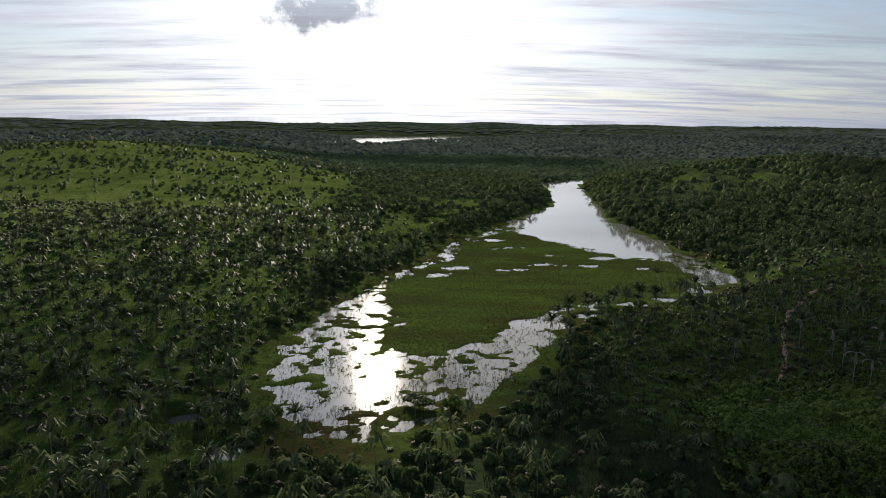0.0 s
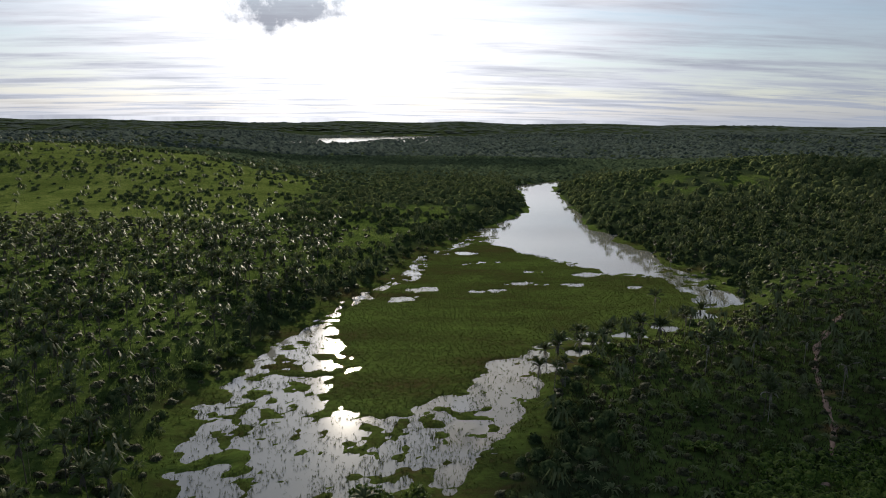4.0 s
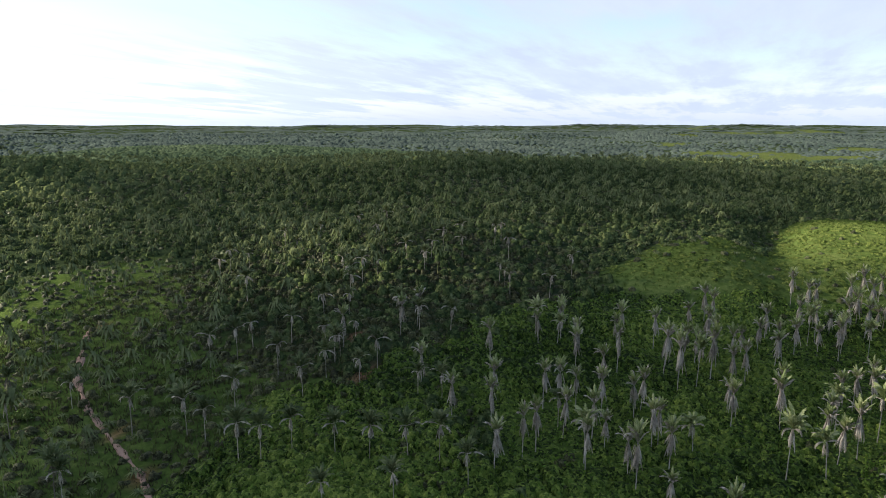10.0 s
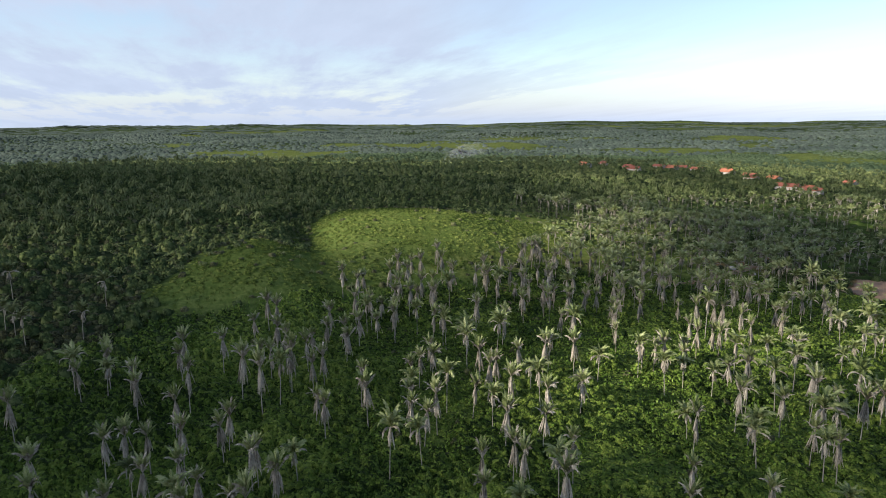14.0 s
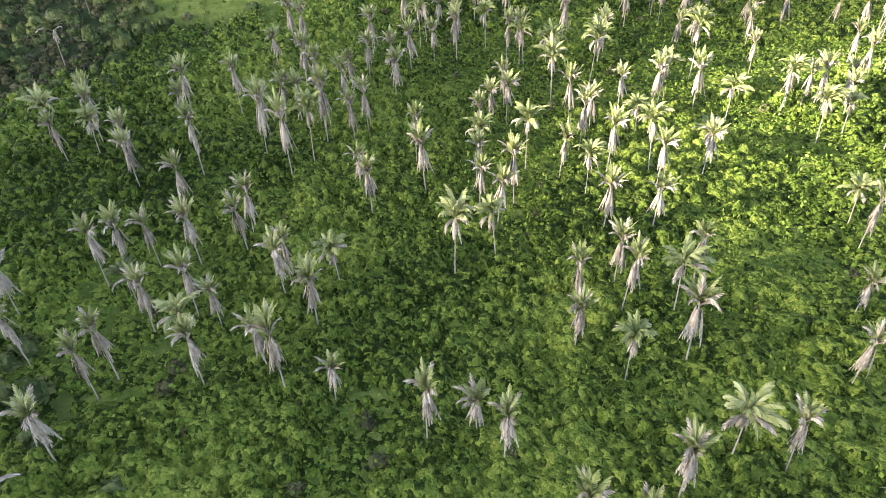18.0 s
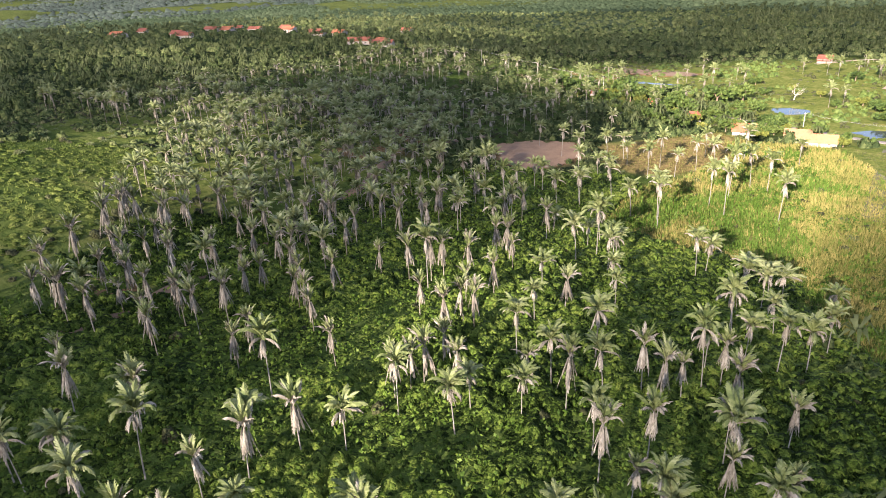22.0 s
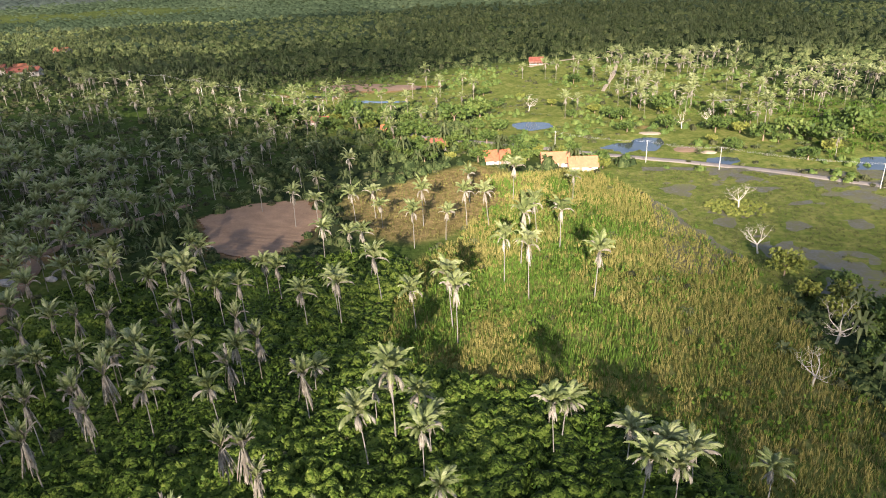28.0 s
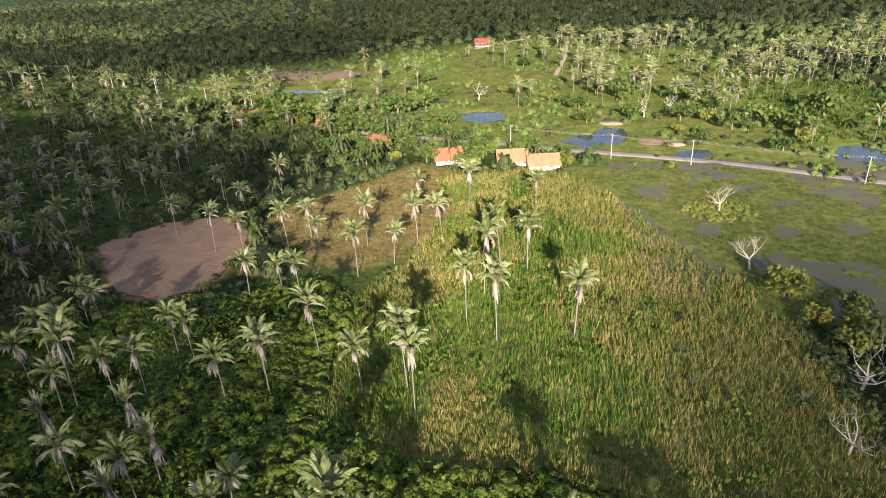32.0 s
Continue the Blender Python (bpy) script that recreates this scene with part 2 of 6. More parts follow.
M_BUSH = foliage("undergrowth", (0.012, 0.023, 0.004), (0.064, 0.104, 0.016), (0.158, 0.200, 0.038), low=0.44, specular=0.05, grain=2.6, relief=1.0, alone=0.10, leaf=1.5, translucent=0.12)
M_SCRUB = foliage("scrub_leaves", (0.020, 0.023, 0.011), (0.058, 0.064, 0.027), (0.122, 0.128, 0.056), specular=0.1, grain=2.6, relief=0.8, alone=0.25, leaf=1.8)
M_BLADES = foliage("grassy_shoots", (0.028, 0.048, 0.012), (0.078, 0.122, 0.028), (0.165, 0.215, 0.064), translucent=0.35, specular=0.1, gloss=0.5, relief=0.0, alone=0.45)
M_BRUSH = foliage("brown_brush", (0.024, 0.026, 0.013), (0.058, 0.060, 0.026), (0.118, 0.118, 0.054), translucent=0.12, specular=0.05, gloss=0.7, relief=0.0, alone=0.40)
M_SHOOTS = foliage("shoots", (0.028, 0.058, 0.008), (0.082, 0.138, 0.020), (0.185, 0.242, 0.046), specular=0.1, gloss=0.5, relief=0.0, alone=0.45)
M_FOREST = foliage("forest_leaves", (0.028, 0.044, 0.018), (0.067, 0.092, 0.034), (0.140, 0.158, 0.064), patch=0.02, grain=1.2, specular=0.0, gloss=0.8, leaf=1.1, alone=0.34)
# Distance haze is put into these two leaf colours as a blue-grey tint.
M_FAR = foliage("hazed_far_leaves", (0.024, 0.038, 0.032), (0.046, 0.064, 0.053), (0.080, 0.100, 0.080), patch=0.004, grain=0.12, specular=0.0, gloss=0.9, alone=0.10, sheen=0.012)
M_OUTER = foliage("hazed_outer_leaves", (0.024, 0.038, 0.021), (0.048, 0.070, 0.038), (0.090, 0.114, 0.062), patch=0.006, grain=0.3, specular=0.0, gloss=0.9, alone=0.16)
M_PALM = foliage("palm_leaves", (0.066, 0.096, 0.030), (0.165, 0.198, 0.070), (0.310, 0.325, 0.170), patch=0.25, gloss=0.48, translucent=0.22, specular=0.22, grain=0.8, relief=0.0)
# Palm leaves of backlit and shaded stands, their shade put into the colour.
M_PALM_SHADED = foliage("shaded_palm_leaves", (0.030, 0.046, 0.018), (0.072, 0.092, 0.034), (0.150, 0.168, 0.074), patch=0.05, gloss=0.6, translucent=0.15, grain=0.8, relief=0.0, specular=0.12)
M_PALM_FAR = foliage("far_palm_leaves", (0.050, 0.068, 0.026), (0.098, 0.120, 0.050), (0.165, 0.185, 0.088), patch=0.02, gloss=0.8, translucent=0.18, grain=0.8, relief=0.0, specular=0.0)
M_DEAD = foliage("dead_fronds", (0.120, 0.104, 0.080), (0.262, 0.236, 0.190), (0.46, 0.42, 0.35), patch=0.2, gloss=0.75, translucent=0.15, grain=1.5, relief=0.0)
M_GRASS = foliage("tall_grass", (0.072, 0.090, 0.022), (0.190, 0.184, 0.054), (0.390, 0.325, 0.125), patch=0.09, gloss=0.7, relief=0.0, specular=0.0)
M_CANE = foliage("green_cane", (0.040, 0.085, 0.014), (0.085, 0.150, 0.024), (0.170, 0.230, 0.050), patch=0.06, gloss=0.6, relief=0.0, specular=0.0)
M_MOUND = foliage("mound_shrubs", (0.032, 0.054, 0.012), (0.072, 0.100, 0.022), (0.145, 0.168, 0.046), patch=0.03, gloss=0.7, specular=0.0, leaf=1.5, alone=0.15)
M_REED = foliage("reeds", (0.028, 0.038, 0.012), (0.052, 0.070, 0.018), (0.110, 0.122, 0.042), patch=0.06, gloss=0.6, relief=0.0, specular=0.0)
M_OLIVE = foliage("olive_reeds", (0.050, 0.052, 0.026), (0.095, 0.105, 0.042), (0.170, 0.170, 0.080), patch=0.08, gloss=0.6, relief=0.0, specular=0.0)
M_TRUNK = plain("palm_trunk", (0.215, 0.200, 0.175), 0.85, 0.35, 1.5, 0.5, 0.05)
# Stems of the backlit palms, darkened in colour for their shade.
M_STEM_SHADED = plain("shaded_stem", (0.080, 0.070, 0.054), 0.9, 0.35, 1.5, 0.4, 0.05)
M_BARK = plain("pale_bark", (0.42, 0.38, 0.32), 0.85, 0.3, 1.5, 0.4, 0.05)


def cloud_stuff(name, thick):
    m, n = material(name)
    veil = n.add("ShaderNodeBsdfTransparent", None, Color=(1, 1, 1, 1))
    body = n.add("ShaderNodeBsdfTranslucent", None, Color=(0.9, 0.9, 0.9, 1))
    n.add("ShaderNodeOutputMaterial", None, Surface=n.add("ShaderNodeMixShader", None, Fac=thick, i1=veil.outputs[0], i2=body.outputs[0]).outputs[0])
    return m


# Three densities for the unseen clouds that dim the ground.
M_SHADE_CLOUD, M_THIN_SHADE, M_SHADE_VEIL = cloud_stuff("cloud", 0.80), cloud_stuff("thin_shade_cloud", 0.42), cloud_stuff("shade_cloud_veil", 0.55)
M_ROOF = plain("clay_roof", (0.36, 0.13, 0.065), 0.85, 0.35, 0.8, 0.3, 0.05)
M_ROOF_OLD = plain("old_clay_roof", (0.25, 0.085, 0.055), 0.85, 0.4, 0.8, 0.3, 0.05)
M_ROOF_PALE = plain("sunlit_clay_roof", (0.40, 0.19, 0.10), 0.85, 0.25, 0.8, 0.3, 0.05)
M_WALL = plain("whitewash", (0.36, 0.33, 0.29), 0.9, 0.15, 0.7, 0.15, 0.02)
M_WOOD = plain("old_wood", (0.22, 0.16, 0.11), 0.8, 0.3, 2.0, 0.3, 0.02)
M_GLASS = plain("dark_pane", (0.03, 0.035, 0.04), 0.2, 0.2, 1.0, 0.0)
M_CONCRETE = plain("concrete", (0.42, 0.405, 0.38), 0.85, 0.15, 1.5, 0.2, 0.02)
M_WIRE = plain("wire", (0.35, 0.35, 0.35), 0.5, 0.1, 1.0, 0.0)
M_ROAD = plain("dirt_road", (0.20, 0.175, 0.155), 0.95, 0.2, 0.25, 0.4, 0.05)
M_PATH = plain("trodden_earth", (0.26, 0.165, 0.115), 0.95, 0.3, 0.3, 0.4, 0.05)
M_EARTH = plain("red_earth", (0.19, 0.125, 0.08), 0.95, 0.3, 0.2, 0.5, 0.1)
M_SAND = plain("pale_sand", (0.30, 0.245, 0.175), 0.95, 0.15, 0.4, 0.3, 0.05)
M_METAL = plain("sheet_metal", (0.60, 0.60, 0.58), 0.4, 0.15, 1.0, 0.1, 0.01, metal=0.6)
M_TREE = foliage("tree_leaves", (0.024, 0.046, 0.012), (0.070, 0.112, 0.024), (0.150, 0.190, 0.048), patch=0.15)
M_TREE_YELLOW = foliage("yellowing_leaves", (0.060, 0.085, 0.018), (0.140, 0.160, 0.030), (0.240, 0.240, 0.060), patch=0.15)


# ---------------------------------------------------------------- the lie of the land
def smooth(v, a, b):
    t = np.clip((v - a) / (b - a), 0, 1)
    return t * t * (3 - 2 * t)


def lattice(ix, iy, seed):
    k = (ix.astype(np.int64) * 374761393 + iy.astype(np.int64) * 668265263 + seed * 974711) & 0xFFFFFFFF
    k = ((k ^ (k >> 13)) * 1274126177) & 0xFFFFFFFF
    return ((k ^ (k >> 16)) & 0xFFFF) / 65535.0


def rough_noise(x, y, size, octaves=3, seed=1):
    """Value noise, 0 to 1, with bumps of the given size in metres."""
    total, weight, f = np.zeros(np.shape(x)), 0.0, 1.0
    for o in range(octaves):
        u, v = np.asarray(x) / size * f, np.asarray(y) / size * f
        iu, iv = np.floor(u), np.floor(v)
        fu, fv = u - iu, v - iv
        fu, fv = fu * fu * (3 - 2 * fu), fv * fv * (3 - 2 * fv)
        a, b = lattice(iu, iv, seed + o), lattice(iu + 1, iv, seed + o)
        c, d = lattice(iu, iv + 1, seed + o), lattice(iu + 1, iv + 1, seed + o)
        total += ((a * (1 - fu) + b * fu) * (1 - fv) + (c * (1 - fu) + d * fu) * fv) * 0.5 ** o
        weight += 0.5 ** o
        f *= 2.1
    return total / weight


def inside(x, y, outline):
    """Metres inside an outline; negative outside."""
    x, y = np.asarray(x, float), np.asarray(y, float)
    best, inner = np.full(x.shape, 1e9), np.zeros(x.shape, bool)
    for (ax, ay), (bx, by) in zip(outline, outline[1:] + outline[:1]):
        ex, ey = bx - ax, by - ay
        k = np.clip(((x - ax) * ex + (y - ay) * ey) / (ex * ex + ey * ey), 0, 1)
        best = np.minimum(best, np.hypot(x - ax - k * ex, y - ay - k * ey))
        if ay != by:
            inner ^= ((ay > y) != (by > y)) & (x < (bx - ax) * (y - ay) / (by - ay) + ax)
    return np.where(inner, best, -best)


LAKE = [(135, 825), (204, 893), (166, 760), (148, 612), (139, 553), (138, 499), (141, 464), (144, 425), (130, 366), (117, 365), (105, 370), (96, 388), (83, 412), (72, 427), (64, 450), (56, 496), (79, 550), (104, 592), (122, 688), (125, 766)]
MARSH = [(53, 471), (83, 412), (108, 369), (134, 360), (131, 327), (111, 288), (89, 272), (62, 271), (42, 259), (30, 238), (14, 216), (-3, 208), (-22, 220), (-4, 241), (-17, 271), (-23, 301), (-13, 325), (0, 344), (16, 397), (44, 453)]
BASIN = [(56, 496), (30, 450), (10, 415), (-6, 356), (-26, 318), (-36, 284), (-46, 250), (-56, 212), (-50, 178), (-36, 146), (-16, 140), (4, 152), (22, 176), (38, 206), (60, 262), (106, 280), (142, 305), (156, 356), (146, 390), (144, 440), (110, 560)]
POOLS = [(48, 240, 5, 5), (58, 253, 7, 3.5), (72, 262, 7, 3), (86, 270, 7, 3), (100, 277, 6, 4), (36, 222, 5, 6), (122, 292, 6, 5), (-62, 157, 6, 3.5), (-47, 142, 4, 3), (144, 322, 8, 11), (60, 348, 8, 2.2), (84, 345, 10, 2.0), (66, 372, 6, 2.2), (95, 366, 6, 2), (42, 335, 7, 2.2), (112, 340, 4, 2), (2, 322, 7, 4), (14, 338, 7, 2.5), (48, 395, 9, 2.5), (38, 420, 6, 4)]
PONDS = [(167, -288, 9, 7.5), (128, -256, 9, 4.5), (120, -264, 5, 6), (48, -232, 9, 12), (84, -146, 8, 10), (288, -350, 16, 2.6), (250, -336, 13, 2.8), (349, -274, 9, 3.5), (96, -240, 5, 3)]
FAR_LAKE = [(-300, 2474), (-230, 2080), (-160, 2050), (-60, 2380), (123, 2700), (150, 3000), (20, 2900), (-120, 2650)]
PASTURE = [(-231, 365), (-182, 418), (-147, 407), (-121, 399), (-107, 485), (-81, 589), (-75, 770), (-170, 800), (-229, 860), (-300, 900), (-420, 880), (-700, 700), (-700, 420), (-420, 370)]
DRY = [(179, -217), (143, -227), (128, -206), (118, -175), (108, -154), (103, -135), (103, -112), (100, -93), (102, -72), (106, -56), (117, -54), (125, -66), (131, -80), (143, -88), (151, -92), (163, -91), (175, -94), (185, -103), (188, -120), (186, -138), (182, -158), (172, -190)]
PLOUGH = [(256, -163), (246, -178), (230, -185), (219, -172), (219, -150), (227, -137), (240, -141)]
STUBBLE = [(221, -188), (200, -211), (186, -232), (163, -216), (165, -192), (182, -163), (189, -156), (199, -157), (214, -169)]
REEDBED = [(143, -229), (88, -230), (53, -212), (30, -150), (70, -120), (92, -132), (104, -140), (110, -156), (120, -177), (130, -206)]
FARMLAND = [(320, -345), (300, -395), (240, -420), (150, -470), (60, -420), (0, -260), (50, -208), (160, -240), (260, -260)]
SHOREWOOD = [(-30, 130), (-70, 215), (-50, 290), (-30, 360), (20, 470), (60, 560), (-60, 600), (-150, 520), (-330, 480), (-330, 200), (-200, 90)]
GROVE = [(120, 110), (180, 150), (240, 90), (330, 0), (330, -110), (262, -120), (210, -130), (185, -205), (150, -205), (130, -60), (100, 20)]
CLEARING = [(50, 150), (60, 250), (110, 282), (160, 320), (200, 345), (230, 320), (205, 262), (165, 235), (150, 170), (120, 110)]
VALLEY = [(265, -130), (250, -260), (320, -330), (430, -330), (430, -130), (340, -110)]
RIDGE = [(195, 572), (220, 592), (252, 582), (292, 560), (275, 530), (232, 530), (205, 540)]
MOUNDS = [(247, 123), (273, 107), (298, 88), (294, 73), (356, 63), (362, 45), (352, 5), (344, -37), (318, -50), (288, -36), (272, 0), (267, 27), (255, 57), (246, 69), (239, 87), (233, 112)]
HILLS = [(330, 66, -8, 34, 9), (270, 90, 5, 24, 17), (314, 14, 5, 34, 36), (330, 650, 36, 140, 130), (-420, 820, 34, 260, 230), (480, 330, 30, 170, 150), (700, 80, 26, 220, 200), (-250, 300, 14, 130, 120), (640, -300, 16, 200, 130), (900, 900, 30, 300, 260), (-700, 1500, 30, 300, 250)]
SWELLS = [(90, -140, -1.0), (90, -65, 1.3), (90, 10, 1.4), (90, 85, -0.5), (90, 160, 0.4), (90, 235, -1.5), (165, -140, -1.2), (165, -65, 4.1), (165, 10, 0.4), (165, 85, -1.8), (165, 160, 3.7), (240, -140, 1.9), (240, -65, -1.7), (240, 10, 0.4), (240, 85, 3.6), (240, 160, 5.4), (240, 235, 3.0), (315, -140, 2.0), (315, -65, 3.5), (315, 10, 9.0), (315, 85, 6.2), (315, 160, 2.1), (315, 235, 0.5), (390, -140, -0.9), (390, -65, 3.7), (390, 10, 4.9), (390, 85, 2.2), (390, 160, 0.6)]
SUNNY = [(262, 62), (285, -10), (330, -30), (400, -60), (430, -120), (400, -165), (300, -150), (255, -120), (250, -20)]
WATER = -7.0
LEVEL = -6.2


def ellipse(x, y, cx, cy, rx, ry):
    return (1 - np.hypot((x - cx) / rx, (y - cy) / ry)) * min(rx, ry)


def height(x, y):
    """The ground's height at x, y, water beds and pond bowls included."""
    x, y = np.asarray(x, float), np.asarray(y, float)
    r = np.hypot(x - 60, y - 100)
    z = LEVEL + (rough_noise(x, y, 60, 3, 3) - 0.5) * 2.2 + (rough_noise(x, y, 7, 2, 5) - 0.5) * 0.35
    z = z + smooth(r, 350, 1400) * (rough_noise(x, y, 420, 3, 9) - 0.35) * 34 + smooth(r, 1000, 4700) * 44 + smooth(r, 1600, 4700) * (rough_noise(x, y, 1100, 3, 12) - 0.5) * 34
    for cx, cy, a, sx, sy in HILLS:
        z = z + a * np.exp(-0.5 * ((x - cx) / sx) ** 2 - 0.5 * ((y - cy) / sy) ** 2)
    valley = smooth(inside(x, y, [(0, 820), (260, 820), (330, 1800), (260, 3000), (-420, 3000), (-320, 1800)]), -220, 40)
    z = z * (1 - valley) + (LEVEL + 2 + 4 * rough_noise(x, y, 200, 2, 14)) * valley
    # the farm by the road lies level
    flat_here = smooth(inside(x, y, [(280, -140), (300, -420), (150, -480), (40, -440), (-10, -240), (40, -100), (140, -90)]), -60, 20)
    z = z * (1 - flat_here) + (LEVEL - 0.6 + (rough_noise(x, y, 25, 3, 6) - 0.5) * 0.9) * flat_here
    # the long rise under the palms and the two grassy mounds
    for cx, cy, a in SWELLS:
        z = z + a * np.exp(-0.5 * ((x - cx) ** 2 + (y - cy) ** 2) / 58.0 ** 2)
    # lake, swamp and marsh
    basin, lake, marsh_in = inside(x, y, BASIN), inside(x, y, LAKE), inside(x, y, MARSH)
    wobble = (rough_noise(x, y, 9, 3, 21) - 0.5)
    near = smooth(np.maximum(basin, lake), -26, 0)
    z = z * (1 - near) + (WATER + 0.55 + wobble * 0.4) * near
    swamp = WATER - 0.16 + wobble * 0.5 + (rough_noise(x, y, 3.2, 3, 23) - 0.5) * 1.7 + (rough_noise(x, y, 24, 2, 22) - 0.5) * 0.7 + 0.30 * smooth(y, 178, 150)
    wet = smooth(basin + wobble * 8, -1, 7)
    z = z * (1 - wet) + swamp * wet
    mat = smooth(marsh_in + wobble * 10 + (rough_noise(x, y, 26, 3, 27) - 0.5) * 16, -2, 4)
    z = z * (1 - mat) + (WATER + 0.32 + wobble * 0.25) * mat
    bed = smooth(lake + wobble * 9 + (rough_noise(x, y, 24, 2, 25) - 0.5) * 24, -1.5, 3)
    z = z * (1 - bed) + (WATER - 1.2) * bed
    for cx, cy, rx, ry in POOLS:
        k = smooth(ellipse(x, y, cx, cy, rx, ry) + wobble * 8 + (rough_noise(x, y, 5, 3, 26) - 0.5) * 7, -0.5, 1.0)
        z = z * (1 - k) + (WATER - 0.5) * k
    for cx, cy, rx, ry in PONDS:
        k = smooth(ellipse(x, y, cx, cy, rx, ry) + wobble * 5, -1.5, 1.2)
        z = z * (1 - k) + (WATER - 1.0) * k
    far = smooth(inside(x, y, FAR_LAKE), -250, 0)
    z = z * (1 - far) + (-2.0) * far
    # soaked ground between the reeds
    reeds = smooth(inside(x, y, REEDBED), -4, 6)
    z = z * (1 - reeds) + (WATER + 0.03 + wobble * 0.44 + (rough_noise(x, y, 3, 2, 24) - 0.5) * 0.25) * reeds
    return z


def stations(lo, hi, step, end, grow):
    """Grid lines: even between lo and hi, wider and wider out to the end."""
    core = np.arange(lo, hi + step / 2, step)
    out, s, v = [], step, 0.0
    while v < end:
        s *= grow
        v += s
        out.append(v)
    out = np.array(out)
    return np.concatenate([(lo - out)[::-1], core, hi + out])


def mesh_of(name, verts, faces, mat, smooth_faces=True):
    """A mesh from arrays; faces: a list of arrays of equal-sided faces."""
    me = bpy.data.meshes.new(name)
    me.vertices.add(len(verts))
    me.vertices.foreach_set("co", np.asarray(verts, np.float32).ravel())
    loops = np.concatenate([f.ravel() for f in faces]).astype(np.int32)
    sizes = np.concatenate([np.full(len(f), f.shape[1], np.int32) for f in faces])
    me.loops.add(len(loops))
    me.loops.foreach_set("vertex_index", loops)
    me.polygons.add(len(sizes))
    me.polygons.foreach_set("loop_start", np.concatenate([[0], np.cumsum(sizes)[:-1]]).astype(np.int32))
    me.polygons.foreach_set("loop_total", sizes)
    me.polygons.foreach_set("use_smooth", np.full(len(sizes), smooth_faces))
    me.update(calc_edges=True)
    me.materials.append(mat)
    return me


def open_land(x, y):
    """0 in woods, 1 where no tree stands."""
    v = np.maximum(0.75 * smooth(inside(x, y, VALLEY), -20, 10), 0.97 * smooth(inside(x, y, RIDGE), -20, 10) * smooth(rough_noise(x, y, 18, 3, 18), 0.46, 0.58))
    for o, soft in ((PASTURE, 30), (DRY, 4), (PLOUGH, 3), (STUBBLE, 3), (REEDBED, 3), (GROVE, 10), (CLEARING, 12), (MOUNDS, 10), (SUNNY, 8), (FARMLAND, 20)):
        v = np.maximum(v, 0.97 * smooth(inside(x, y, o), -soft, soft * 0.5))
    for o in (BASIN, LAKE, FAR_LAKE):
        v = np.maximum(v, smooth(inside(x, y, o), -4, -1))
    for cx, cy, rx, ry in PONDS:
        v = np.maximum(v, smooth(ellipse(x, y, cx, cy, rx + 3, ry + 3), -3, 0))
    return v


def far_fields(x, y):
    """1 on the pale cleared fields of the far plain."""
    return smooth(rough_noise(x, y, 260, 3, 17), 0.62, 0.68) * smooth(np.hypot(x - 60, y - 50), 900, 1200) * (x > 600) * (y < 300)


gx, gy = stations(-130, 340, 2.6, 4550, 1.07), stations(-400, 480, 2.6, 4450, 1.07)
gx = np.sort(np.concatenate([gx, gx[(gx > -60) & (gx < 62)] + 1.25]))
gy = np.sort(np.concatenate([gy, gy[(gy > 140) & (gy < 300)] + 1.25]))
GX, GY = np.meshgrid(gx, gy)
GZ = height(GX, GY)
nx, ny = len(gx), len(gy)
idx = np.arange(nx * ny).reshape(ny, nx)
quads = np.stack([idx[:-1, :-1], idx[:-1, 1:], idx[1:, 1:], idx[1:, :-1]], -1).reshape(-1, 4)
ground_mesh = mesh_of("ground", np.stack([GX, GY, GZ], -1).reshape(-1, 3), [quads], M_GROUND)
wob = (rough_noise(GX, GY, 14, 3, 31) - 0.5) * 16
land_dry = np.clip(smooth(inside(GX, GY, DRY) + wob * 0.6, -6, 6) + 0.22 * smooth(inside(GX, GY, PASTURE) + wob * 2, -20, 25) + smooth(inside(GX, GY, STUBBLE), -2, 2) + 0.85 * smooth(inside(GX, GY, FARMLAND) + wob, -10, 15) + 0.22 * smooth(inside(GX, GY, MOUNDS) + wob, -8, 20), 0, 1)
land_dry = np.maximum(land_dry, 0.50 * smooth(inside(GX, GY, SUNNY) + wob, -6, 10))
land_wet = smooth(inside(GX, GY, BASIN) + wob * 0.4, -14, -2)
land_dry = np.maximum(land_dry, 0.80 * smooth(inside(GX, GY, REEDBED) + wob * 0.3, -3, 3))
land_bare = 0.5 * smooth(inside(GX, GY, STUBBLE) + wob * 0.3, -3, 3) + smooth(inside(GX, GY, PLOUGH) + wob * 0.15, -2, 2)
for cx, cy, rx, ry in ((282, -127, 12, 7), (247, -14, 9, 6), (242, 4, 7, 5), (104, 187, 4, 3), (114, 206, 4, 2.5), (164, 266, 4, 3), (157, 166, 6, 3), (168, 162, 5, 3), (176, 179, 4, 3), (286, -110, 10, 5), (287, -151, 10, 6), (290, -343, 20, 7), (262, -362, 18, 6), (232, -376, 14, 5), (120, -283, 6, 4), (106, -252, 6, 3)):
    land_bare = np.maximum(land_bare, 0.8 * smooth(ellipse(GX, GY, cx, cy, rx, ry) + wob * 0.4, -1, 3))
far_off = np.hypot(GX - 60, GY - 50)
land_dry = np.clip(land_dry + 0.3 * far_fields(GX, GY), 0, 1)
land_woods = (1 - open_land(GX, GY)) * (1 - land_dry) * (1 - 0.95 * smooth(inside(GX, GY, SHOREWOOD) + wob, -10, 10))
attr = ground_mesh.color_attributes.new("land", "FLOAT_COLOR", "POINT")
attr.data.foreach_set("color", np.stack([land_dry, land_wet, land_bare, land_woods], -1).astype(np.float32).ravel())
ground = tagged(new("ground", ground_mesh), "rolling green tropical land of grass, scrub and soil", "ground", kind="structure")


